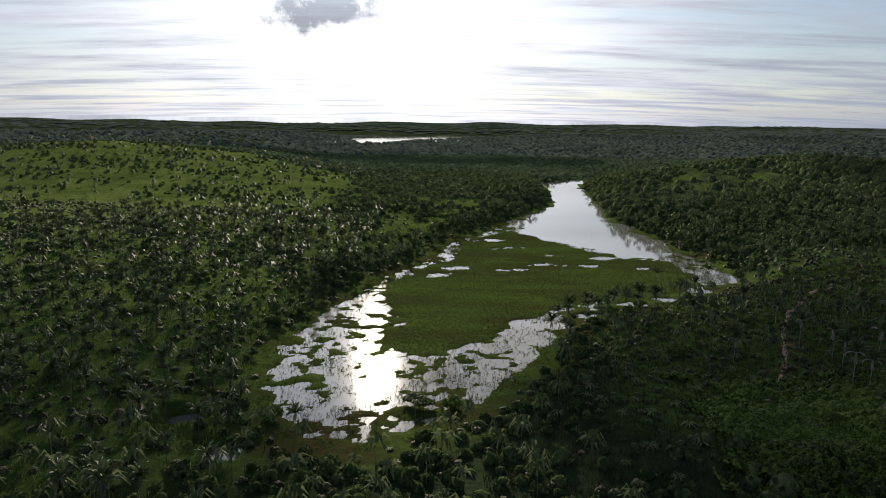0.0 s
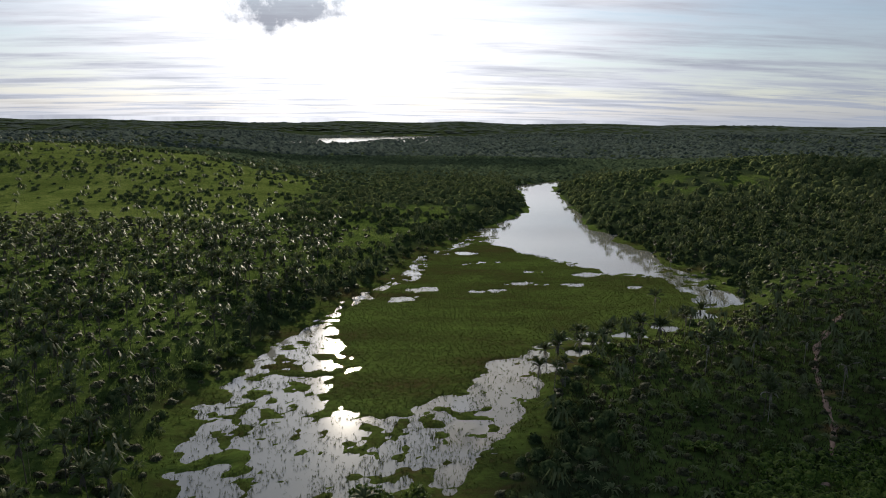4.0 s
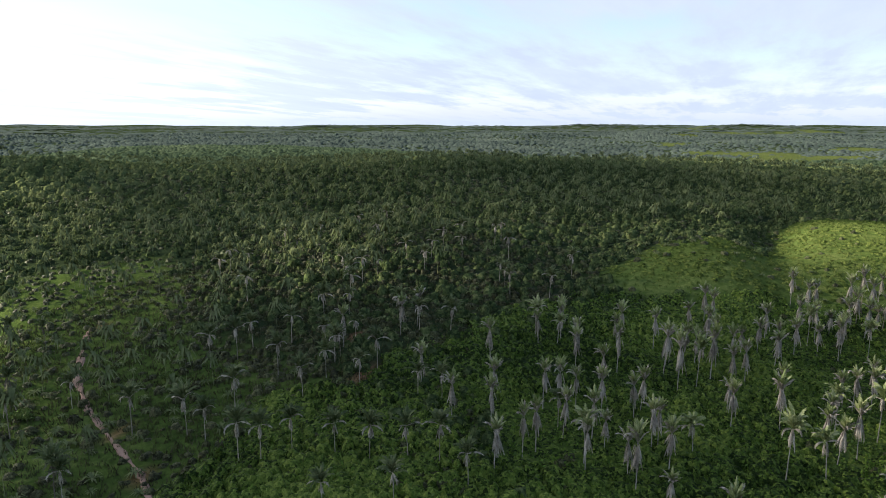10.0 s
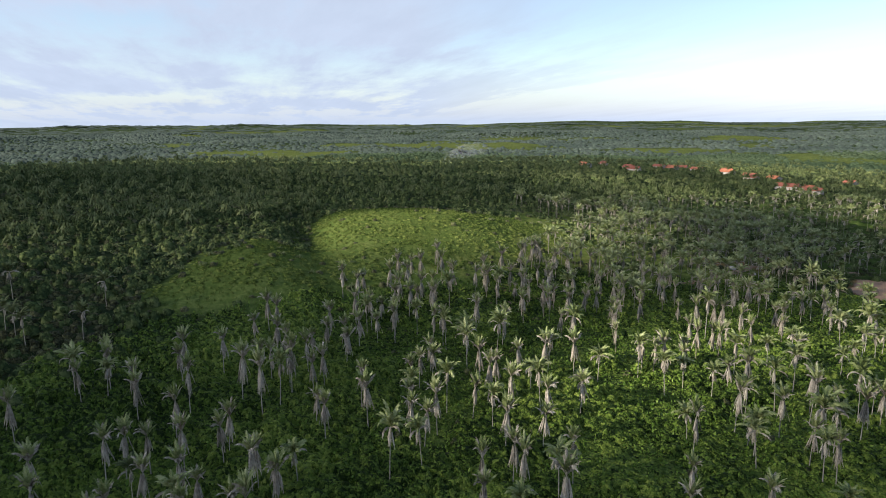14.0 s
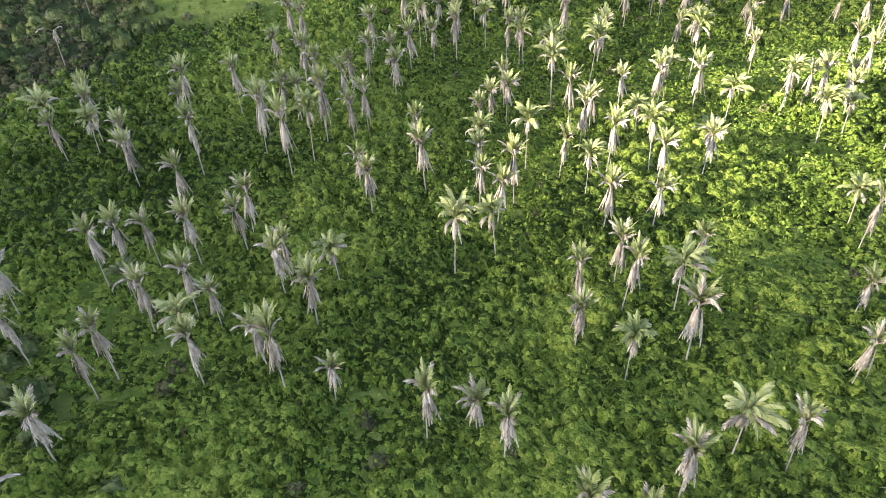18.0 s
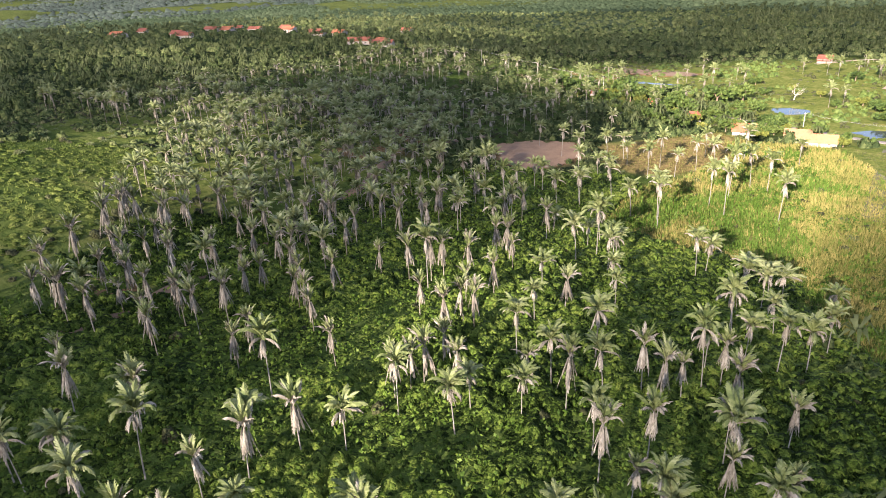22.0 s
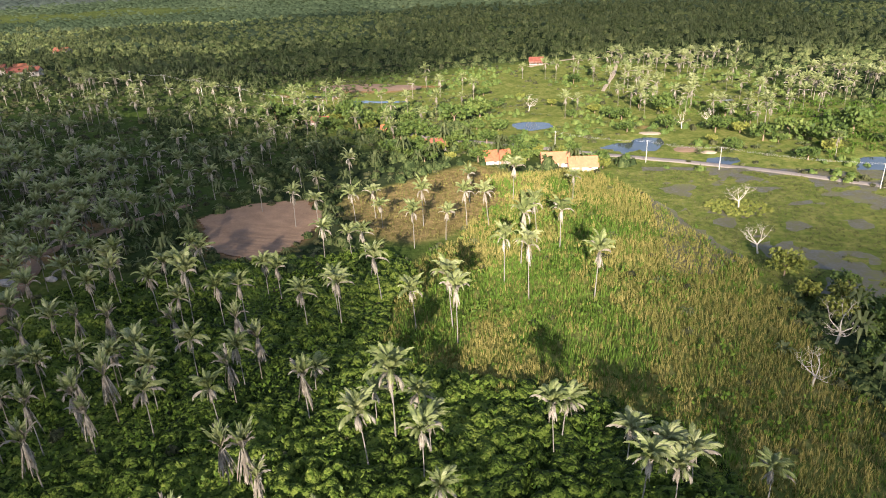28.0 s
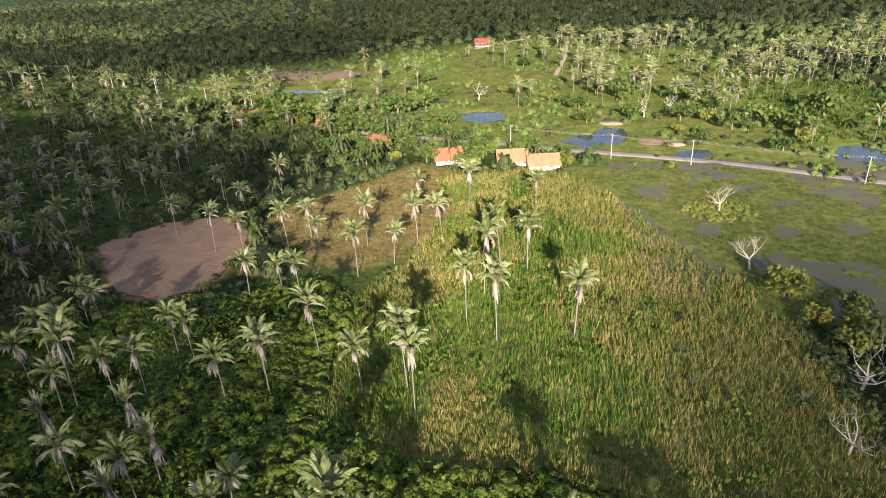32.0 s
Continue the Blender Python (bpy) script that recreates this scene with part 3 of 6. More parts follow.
def sheet_of_water(name, label, x0, x1, y0, y1, z, step, mat=M_WATER):
    xs, ys = np.linspace(x0, x1, max(2, int((x1 - x0) / step))), np.linspace(y0, y1, max(2, int((y1 - y0) / step)))
    X, Y = np.meshgrid(xs, ys)
    i = np.arange(X.size).reshape(X.shape)
    f = np.stack([i[:-1, :-1], i[:-1, 1:], i[1:, 1:], i[1:, :-1]], -1).reshape(-1, 4)
    me = mesh_of(name, np.stack([X, Y, np.full(X.shape, z)], -1).reshape(-1, 3), [f], mat)
    return tagged(new(name, me), label, "water", kind="structure")


sheet_of_water("lake_water", "calm silvery lake and flooded marsh", -75, 215, 130, 900, WATER, 20)
sheet_of_water("far_lake_water", "distant bright lake between wooded hills", -330, 180, 2000, 3050, -1.2, 100)
for cx, cy, rx, ry in PONDS:
    if cy == -264:       # shares the sheet of the pond beside it
        continue
    if cy == -256:
        cy, ry = -261, 12
    sheet_of_water("pond_water", "small blue pond by the farm", cx - rx - 4, cx + rx + 4, cy - ry - 4, cy + ry + 4, WATER - 0.25, 5, M_POND)
sheet_of_water("swamp_water", "shallow standing water among reeds", 25, 126, -230, -115, WATER - 0.02, 10, M_MUDDY)


# ---------------------------------------------------------------- plants
rng = np.random.default_rng(7)


def strew(x0, x1, y0, y1, step, keep):
    """Places on a jittered grid, kept with the chance that keep(x, y) gives."""
    X, Y = np.meshgrid(np.arange(x0, x1, step), np.arange(y0, y1, step))
    X = (X + rng.uniform(-0.48, 0.48, X.shape) * step).ravel()
    Y = (Y + rng.uniform(-0.48, 0.48, Y.shape) * step).ravel()
    k = rng.random(X.size) < keep(X, Y)
    return X[k], Y[k]


def planted(name, label, category, templates, x, y, size, tall, mat, sink=0.0):
    """One mesh of many plants: templates are (points, faces); size and tall are metres a plant."""
    z = height(x, y) - sink
    turn = rng.uniform(0, 2 * np.pi, len(x))
    pick = rng.integers(0, len(templates), len(x))
    verts, f3, f4, base = [], [], [], 0
    for k, (pts, faces) in enumerate(templates):
        s = pick == k
        if not s.any():
            continue
        c, sn = np.cos(turn[s])[:, None], np.sin(turn[s])[:, None]
        px, py, pz = pts[:, 0][None], pts[:, 1][None], pts[:, 2][None]
        v = np.stack([(px * c - py * sn) * size[s][:, None] + x[s][:, None], (px * sn + py * c) * size[s][:, None] + y[s][:, None], pz * tall[s][:, None] + z[s][:, None]], -1)
        off = base + np.arange(s.sum())[:, None, None] * len(pts)
        for f in faces:
            (f3 if f.shape[1] == 3 else f4).append((f[None] + off).reshape(-1, f.shape[1]))
        verts.append(v.reshape(-1, 3))
        base += s.sum() * len(pts)
    faces = [np.concatenate(g) for g in (f3, f4) if g]
    me = mesh_of(name, np.concatenate(verts), faces, mat)
    return tagged(new(name, me), label, category, kind="stuff")


def leaf_cards(centres, outward, length, width, rnd):
    """Diamond leaves at the centres that point outward."""
    pts, quads = [], []
    for c, o in zip(centres, outward):
        o = o / (np.linalg.norm(o) + 1e-9)
        side = np.cross(o, rnd.normal(size=3))
        side /= np.linalg.norm(side) + 1e-9
        k = len(pts)
        l, wd = length * rnd.uniform(0.7, 1.3), width * rnd.uniform(0.7, 1.3)
        pts += [c - o * l * 0.4, c + side * wd, c + o * l * 0.6, c - side * wd]
        quads.append((k, k + 1, k + 2, k + 3))
    return np.array(pts), np.array(quads)


def hummock(seed, leaves, card=0.62):
    """A low mound of creepers and shrubs, 1 m in radius and 1 m high."""
    rnd = np.random.default_rng(seed)
    pts = [(rnd.uniform(-0.15, 0.15), rnd.uniform(-0.15, 0.15), 0.85)]
    for ring, (r, z, m) in enumerate(((0.55, 0.62, 5), (0.9, -0.2, 6))):
        for i in range(m):
            a = 2 * np.pi * (i + 0.5 * ring) / m
            q = r * rnd.uniform(0.75, 1.2)
            pts.append((q * np.cos(a), q * np.sin(a), z * rnd.uniform(0.75, 1.2)))
    tris = [(0, 1 + i, 1 + (i + 1) % 5) for i in range(5)]
    for i in range(6):
        a, b = 1 + int(i * 5 / 6) % 5, 1 + int((i + 1) * 5 / 6) % 5
        tris.append((6 + i, 6 + (i + 1) % 6, b))
        if a != b:
            tris.append((6 + i, b, a))
    pts = np.array(pts)
    if not leaves:
        return pts, [np.array(tris)]
    d = rnd.normal(size=(leaves, 3))
    d[:, 2] = np.abs(d[:, 2]) * 0.9 + 0.15
    d /= np.linalg.norm(d, axis=1)[:, None]
    lp, lq = leaf_cards(d * (0.80, 0.80, 0.82), np.cross(d, rnd.normal(size=d.shape)) + d * 0.35 + (0, 0, 0.25), card, card * 0.42, rnd)
    return np.concatenate([pts, lp]), [np.array(tris), lq + len(pts)]


def small_palm(seed, fronds, trunk=True):
    """A palm for the distance: trunk and arching fronds, 1 m in crown radius and 1 m high."""
    rnd = np.random.default_rng(seed)
    pts, quads, tris = [], [], []
    top = 0.72 if trunk else 0.15
    if trunk:
        pts += [(-0.035, -0.02, -0.05), (0.035, -0.02, -0.05), (0, 0.04, -0.05), (0, 0, top)]
        tris += [(0, 1, 3), (1, 2, 3), (2, 0, 3)]
    for i in range(fronds):
        a = 2 * np.pi * (i + rnd.uniform(-0.3, 0.3)) / fronds
        rise, reach = rnd.uniform(0.05, 0.32), rnd.uniform(0.7, 1.05)
        c, s = np.cos(a), np.sin(a)
        line = [(0.05, top), (0.5 * reach, top + rise), (reach, top + rise * 0.5 - rnd.uniform(0.0, 0.22))]
        k = len(pts)
        for (r, z), wd in zip(line, (0.04, 0.105, 0.02)):
            pts += [(r * c - s * wd, r * s + c * wd, z), (r * c + s * wd, r * s - c * wd, z)]
        quads += [(k, k + 1, k + 3, k + 2), (k + 2, k + 3, k + 5, k + 4)]
    return np.array(pts), [np.array(quads)] + ([np.array(tris)] if tris else [])


def tuft(seed, blades):
    """A tuft of upright blades, 1 m in radius and 1 m high."""
    rnd = np.random.default_rng(seed)
    pts, tris = [], []
    for i in range(blades):
        x, y = rnd.normal(size=2) * 0.4
        a, l = rnd.uniform(0, 2 * np.pi), rnd.uniform(0.6, 1.1)
        lean = rnd.normal(size=2) * 0.35
        k = len(pts)
        wd = 0.13
        pts += [(x - wd * np.cos(a), y - wd * np.sin(a), -0.1), (x + wd * np.cos(a), y + wd * np.sin(a), -0.1), (x + lean[0], y + lean[1], l)]
        tris.append((k, k + 1, k + 2))
    return np.array(pts), [np.array(tris)]


def seen(x, y, reach):
    """Within reach of the flight, on the sides that come into view."""
    bearing = np.degrees(np.arctan2(-(x - 40), y - 0))
    fan = (bearing < 46) | (np.hypot(x - 60, y) < 260)
    fan |= bearing > 165
    d = np.minimum(np.hypot(x - 20, y - 60), np.hypot(x - 150, y - 20))
    return fan & (d < reach)


FIELD_NEAR = [(70, 170), (60, 120), (80, 20), (105, -70), (150, -110), (200, -150), (255, -110), (265, -20), (245, 60), (225, 130), (170, 160), (120, 180)]


def bush_chance(x, y):
    v = 1 - np.maximum.reduce([smooth(inside(x, y, o), -2, 2) for o in (BASIN, LAKE, PLOUGH, STUBBLE, REEDBED)])
    for cx, cy, rx, ry in PONDS:
        v *= 1 - smooth(ellipse(x, y, cx, cy, rx + 4, ry + 4), -1, 1)
    v *= smooth(np.abs((x - 150) * 0.42 - (y + 249)), 4, 8) + (np.abs(x - 100) > 160)
    v *= 1 - 0.8 * smooth(inside(x, y, FARMLAND), -5, 15) * smooth(rough_noise(x, y, 22, 2, 48), 0.62, 0.50)
    v *= 1 - 0.85 * smooth(inside(x, y, DRY), -4, 4)
    v *= 1 - 0.93 * smooth(inside(x, y, MOUNDS), -4, 8)
    v *= 1 - 0.65 * smooth(inside(x, y, SUNNY), -4, 8)
    for cx, cy, rx, ry in POOLS:
        v *= 1 - smooth(ellipse(x, y, cx, cy, rx + 5, ry + 5), -1, 1)
    return v * np.clip(0.55 + 0.9 * rough_noise(x, y, 12, 3, 41), 0, 1) * seen(x, y, 700)


def heaps(x, y, cell, radius, seed):
    """Rounded heaps packed side by side: 0 between them, 1 on top."""
    best = np.zeros(np.shape(x))
    iu, iv = np.floor(x / cell), np.floor(y / cell)
    for du in (-1, 0, 1):
        for dv in (-1, 0, 1):
            a, b = iu + du, iv + dv
            cx = (a + 0.1 + 0.8 * lattice(a, b, seed)) * cell
            cy = (b + 0.1 + 0.8 * lattice(a, b, seed + 1)) * cell
            r = radius * (0.7 + 0.6 * lattice(a, b, seed + 2))
            k = np.sqrt(np.clip(1 - ((x - cx) ** 2 + (y - cy) ** 2) / r ** 2, 0, 1))
            best = np.maximum(best, k * (0.5 + 0.5 * lattice(a, b, seed + 3)))
    return best


# the carpet of creepers under the palms, close below the flight
CX, CY = np.meshgrid(np.arange(58, 268, 0.52), np.arange(-152, 182, 0.52))
CX, CY = CX + rng.uniform(-0.12, 0.12, CX.shape), CY + rng.uniform(-0.12, 0.12, CX.shape)
bare = smooth(rough_noise(CX, CY, 18, 3, 45), 0.60, 0.70)
CZ = height(CX, CY) - 0.2 + (1 - 0.8 * bare) * (2.1 * heaps(CX, CY, 2.2, 1.4, 200) * (0.5 + 0.9 * rough_noise(CX, CY, 9, 2, 46)) + 0.75 * heaps(CX, CY, 1.35, 0.95, 210))
mask = (inside(CX, CY, FIELD_NEAR) + (rough_noise(CX, CY, 14, 3, 47) - 0.5) * 40 > 0) & (inside(CX, CY, DRY) < 2) & (inside(CX, CY, PLOUGH) < -2)
i = np.arange(CX.size).reshape(CX.shape)
f = np.stack([i[:-1, :-1], i[:-1, 1:], i[1:, 1:], i[1:, :-1]], -1).reshape(-1, 4)
f = f[mask.ravel()[f].all(1)]
used, flat_f = np.unique(f, return_inverse=True)
me = mesh_of("undergrowth", np.stack([CX, CY, CZ], -1).reshape(-1, 3)[used], [flat_f.reshape(f.shape)], M_BUSH)
tagged(new("undergrowth", me), "dense green creepers and low shrubs in rounded heaps", "undergrowth", kind="stuff")


def spray(seed, leaves):
    """A spray of loose leaves, 1 m in radius and 1 m high."""
    rnd = np.random.default_rng(seed)
    at_ = rnd.normal(size=(leaves, 3)) * (0.55, 0.55, 0.25) + (0, 0, 0.55)
    p, q = leaf_cards(at_, rnd.normal(size=(leaves, 3)) * (1, 1, 0.5) + (0, 0, 0.7), 0.50, 0.19, rnd)
    return p, [q]


x, y = strew(40, 340, -160, 220, 1.9, lambda x, y: 0.9 * bush_chance(x, y) * (inside(x, y, FIELD_NEAR) > 0))
s = rng.uniform(0.8, 1.5, len(x))
planted("leaf_sprays", "loose leaves and shoots standing above the creepers", "undergrowth", [spray(s_, 7) for s_ in range(8)], x, y, s, s * rng.uniform(0.8, 1.4, len(x)), M_SHOOTS, -0.35)
x, y = strew(-320, 480, -460, 480, 3.2, lambda x, y: bush_chance(x, y) * np.where(inside(x, y, FIELD_NEAR) <= 0, 0.30 * smooth(inside(x, y, CLEARING), -6, 4) + 0.18, 0.06))
s = rng.uniform(0.9, 2.0, len(x))
planted("scrub", "green scrub and bushes", "scrub", [hummock(s, 4) for s in range(10, 15)], x, y, s, s * rng.uniform(0.5, 1.1, len(x)), M_SCRUB, 0.1)

x, y = strew(-320, 420, -420, 420, 7.5, lambda x, y: 0.75 * bush_chance(x, y) * (inside(x, y, FIELD_NEAR) <= 0) * (inside(x, y, SHOREWOOD) < 0) * smooth(rough_noise(x, y, 40, 2, 43), 0.3, 0.55))
s = rng.uniform(1.5, 2.6, len(x))
planted("young_palms", "stemless young palms among the scrub", "palms", [small_palm(s_, 12, False) for s_ in range(44, 48)], x, y, s, s * rng.uniform(1.0, 1.6, len(x)), M_PALM_FAR)

x, y = strew(250, 395, -75, 140, 2.3, lambda x, y: (inside(x, y, MOUNDS) > -6) * np.clip(1.6 * rough_noise(x, y, 10, 3, 49) - 0.25, 0, 1))
s = rng.uniform(1.0, 1.9, len(x))
planted("mound_shrubs", "low bright green shrubs over grassy mounds", "scrub", [hummock(s_, 4) for s_ in range(16, 20)], x, y, s, s * rng.uniform(0.2, 0.45, len(x)), M_MOUND, 0.1)
HEDGE = [(240, 130), (273, 113), (300, 94), (310, 78), (345, 70), (362, 58), (366, 20), (356, -30), (366, -28), (378, 20), (372, 66), (345, 82), (316, 92), (290, 112), (258, 132)]
x, y = strew(232, 385, -40, 140, 2.7, lambda x, y: 0.8 * (inside(x, y, HEDGE) + (rough_noise(x, y, 12, 2, 57) - 0.5) * 10 > 0))
s = rng.uniform(1.0, 2.4, len(x))
planted("mound_hedge", "dark bushes in the dip behind the grassy mounds", "bushes", [hummock(s_, 10) for s_ in range(86, 91)], x, y, s, s * rng.uniform(0.8, 1.5, len(x)), M_FOREST, 0.2)
x, y = strew(-640, -70, 360, 1080, 8.0, lambda x, y: (inside(x, y, PASTURE) > -10) * (0.05 + 0.8 * smooth(np.abs(rough_noise(x, y, 120, 2, 50) - 0.5), 0.035, 0.012)))
s = rng.uniform(1.2, 2.6, len(x))
planted("pasture_shrubs", "dark shrubs and hedges on the pasture", "scrub", [hummock(s_, 4) for s_ in range(16, 20)], x, y, s, s * rng.uniform(0.7, 1.2, len(x)), M_FOREST, 0.1)
x, y = strew(-640, -70, 360, 900, 9.0, lambda x, y: (inside(x, y, PASTURE) > -10) * (0.05 + 0.75 * smooth(rough_noise(x, y * 2.2, 70, 3, 54), 0.52, 0.62)))
s = rng.uniform(1.6, 3.6, len(x))
planted("pasture_trees", "dark round trees in clumps over the pasture", "woodland", [hummock(s_, 16, 0.40) for s_ in range(92, 96)], x, y, s, s * rng.uniform(0.9, 1.5, len(x)), M_FOREST, 0.3)
crowns = [hummock(s, 18, 0.40) for s in range(20, 26)]
palms_far = [small_palm(s, 13) for s in range(30, 34)]


def forest_chance(x, y):
    thin = 1 - 0.93 * smooth(inside(x, y, SHOREWOOD) + (rough_noise(x, y, 45, 3, 53) - 0.5) * 60, -15, 15) * smooth(rough_noise(x, y, 26, 3, 52), 0.62, 0.52)
    clear = open_land(x, y)
    return thin * (1 - clear) * (clear < 0.9) * (0.35 + 0.9 * rough_noise(x, y, 60, 3, 51)) * seen(x, y, 820)


def close(x, y):
    return np.minimum(np.hypot(x - 20, y - 60), np.hypot(x - 150, y - 20)) < 470


x, y = strew(-480, 640, -480, 540, 4.4, lambda x, y: 0.8 * forest_chance(x, y) * close(x, y))
s = rng.uniform(1.3, 2.7, len(x)) + 1.6 * rng.random(len(x)) ** 5
planted("forest_trees", "dense dark green woodland trees", "woodland", crowns, x, y, s, s * rng.uniform(0.8, 1.5, len(x)), M_FOREST, 0.3)
x, y = strew(-700, 1100, -800, 1000, 8.4, lambda x, y: forest_chance(x, y) * ~close(x, y))
s = rng.uniform(3.2, 5.4, len(x))
planted("outer_forest", "dense dark green woodland trees", "woodland", [hummock(s_, 5, 0.5) for s_ in range(26, 30)], x, y, s, s * rng.uniform(0.6, 1.2, len(x)), M_FOREST, 0.3)
x, y = strew(-700, 1100, -800, 1000, 9.6, lambda x, y: forest_chance(x, y) * np.where(close(x, y), 1.0, 0.6) * smooth(rough_noise(x, y, 130, 2, 55), 0.25, 0.65))
s = rng.uniform(2.8, 4.2, len(x))
planted("forest_palms", "many palms growing through the woodland", "palms", palms_far, x, y, s, s * rng.uniform(1.9, 2.9, len(x)), M_PALM_FAR)


def far_crown(seed):
    """The top of a tree far off: an uneven cap, 1 m in radius and 1 m high."""
    rnd = np.random.default_rng(seed)
    ring = [(np.cos(a) * q, np.sin(a) * q, -0.1) for a, q in zip(np.arange(5) * 1.2566, rnd.uniform(0.7, 1.3, 5))]
    return np.array([(rnd.uniform(-0.3, 0.3), rnd.uniform(-0.3, 0.3), 1.0)] + ring), [np.array([(0, 1 + i, 1 + (i + 1) % 5) for i in range(5)])]


low = [far_crown(s) for s in range(60, 66)]
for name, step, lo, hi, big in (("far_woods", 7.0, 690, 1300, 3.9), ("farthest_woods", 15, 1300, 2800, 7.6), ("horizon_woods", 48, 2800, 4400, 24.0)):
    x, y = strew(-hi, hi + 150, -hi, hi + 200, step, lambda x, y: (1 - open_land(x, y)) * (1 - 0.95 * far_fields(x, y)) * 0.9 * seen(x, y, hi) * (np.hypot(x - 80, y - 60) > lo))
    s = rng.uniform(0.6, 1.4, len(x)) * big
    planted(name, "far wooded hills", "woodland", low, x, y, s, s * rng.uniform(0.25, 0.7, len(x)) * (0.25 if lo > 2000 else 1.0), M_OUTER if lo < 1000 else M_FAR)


def tufts(name, label, outline, step, chance, size, tall, mat, seed, blades=9):
    """Grass or cane over an outline."""
    ox, oy = [p[0] for p in outline], [p[1] for p in outline]
    x, y = strew(min(ox) - 6, max(ox) + 6, min(oy) - 6, max(oy) + 6, step, lambda x, y: chance(x, y) * (inside(x, y, outline) + (rough_noise(x, y, 9, 2, seed) - 0.5) * 8 > 0))
    k = rng.uniform(0.7, 1.3, len(x))
    return planted(name, label, "grass", [tuft(seed + i, blades) for i in range(4)], x, y, size * k, tall * k * rng.uniform(0.7, 1.2, len(x)), mat)


def dry_part(x, y):
    return smooth(rough_noise(x, y, 16, 3, 71) + 0.16 * smooth(x, 160, 120), 0.40, 0.62)


tufts("tall_grass", "tall yellowing grass and dry stalks", DRY, 1.05, lambda x, y: 0.20 + 0.80 * dry_part(x, y), 0.62, 1.45, M_GRASS, 80, 11)
tufts("green_cane", "leafy green cane among the dry grass", DRY, 1.25, lambda x, y: 0.95 - 0.80 * dry_part(x, y), 0.85, 1.6, M_CANE, 90)
x, y = strew(180, 345, -330, -205, 3.4, lambda x, y: (inside(x, y, [(195, -242), (215, -226), (262, -212), (318, -228), (335, -270), (310, -312), (240, -322), (192, -304)]) + (rough_noise(x, y, 16, 2, 74) - 0.5) * 14 > 0) * smooth(rough_noise(x, y, 13, 3, 75), 0.40, 0.55) * (np.hypot(x - 203, y + 252) > 9) * (np.hypot(x - 227, y + 274) > 8) * (np.hypot(x - 263, y + 286) > 9))
s = rng.uniform(1.2, 3.0, len(x))
planted("garden_shrubs", "dense green bushes and fruit trees round the houses", "shrubs", [hummock(s_, 16, 0.40) for s_ in range(97, 102)], x, y, s, s * rng.uniform(0.8, 1.5, len(x)), M_FOREST, 0.2)
x, y = strew(98, 192, -215, -52, 2.6, lambda x, y: (inside(x, y, DRY) > 1) * smooth(rough_noise(x, y, 11, 3, 72), 0.50, 0.66))
s = rng.uniform(0.7, 1.5, len(x))
planted("field_shrubs", "leafy green shrubs growing among tall grass", "shrubs", [spray(s_, 12) for s_ in range(8)], x, y, s, s * rng.uniform(1.0, 1.7, len(x)), M_SHOOTS, 0.1)
x, y = strew(76, 106, -152, -46, 1.9, lambda x, y: 0.85 * (inside(x, y, DRY) < 1) * (inside(x, y, REEDBED) < 0) * rough_noise(x, y, 9, 2, 73) * 1.5)
s = rng.uniform(0.9, 2.0, len(x))
planted("edge_scrub", "dark tangled scrub along the field edge", "scrub", [hummock(s_, 9) for s_ in range(80, 85)], x, y, s, s * rng.uniform(0.7, 1.4, len(x)), M_FOREST, 0.2)
tufts("reeds", "green reeds and floating plants in shallow water", REEDBED, 1.5, lambda x, y: 0.85 * (height(x, y) > WATER + 0.0), 0.8, 0.5, M_OLIVE, 100)
tufts("marsh_plants", "low marsh plants and sedge", BASIN, 1.3, lambda x, y: smooth(rough_noise(x, y, 5, 3, 115) + 0.25 * smooth(inside(x, y, MARSH), -3, 3), 0.44, 0.56) * (height(x, y) > WATER - 0.6) * (inside(x, y, LAKE) < -1), 0.6, 0.5, M_REED, 110, 6)
def flooded(x, y):
    """Reeds that stand in the shallow water round the marsh."""
    h = height(x, y)
    return (0.12 + 0.4 * smooth(y, 205, 165) + 0.6 * smooth(rough_noise(x, y, 11, 3, 116), 0.44, 0.64)) * (h < WATER) * (h > WATER - 0.66) * (inside(x, y, LAKE) < -2)


tufts("flood_reeds", "thin reeds standing in shallow water", BASIN, 0.95, flooded, 0.42, 1.05, M_REED, 117, 6)
tufts("bank_grass", "rough grass and leafy shoots under the palms by the marsh", [(-40, 120), (-60, 215), (-48, 285), (-30, 350), (15, 460), (-60, 500), (-170, 420), (-200, 200), (-120, 90)], 1.9, lambda x, y: 0.35 + 0.6 * rough_noise(x, y, 12, 2, 121), 0.95, 1.3, M_BLADES, 122, 5)
tufts("clearing_shoots", "leafy upright shoots over the clearing", [(10, 140), (40, 195), (66, 258), (106, 276), (150, 300), (215, 290), (235, 220), (225, 140), (150, 150), (70, 160), (60, 90), (10, 90)], 1.45, lambda x, y: 0.35 + 0.6 * rough_noise(x, y, 9, 2, 123), 0.9, 1.3, M_BRUSH, 124, 6)
tufts("mound_grass", "low bright green shrubs on grassy mounds", MOUNDS, 1.7, lambda x, y: 0.35 + 0.6 * rough_noise(x, y, 8, 2, 118), 1.0, 0.7, M_MOUND, 119, 6)
tufts("stubble", "dry corn stubble in rows", STUBBLE, 1.3, lambda x, y: np.full(x.shape, 0.75), 0.35, 0.8, M_GRASS, 120, 6)


# ---------------------------------------------------------------- palms
def empty(name, label, category, group=""):
    ob = tagged(new(name), label, category, group)
    ob.empty_display_size = 0.5
    return ob


def part_mesh(name, me, parent, label=""):
    ob = new(name, me)
    ob.parent = parent
    if label:
        ob["label"] = label
    return ob


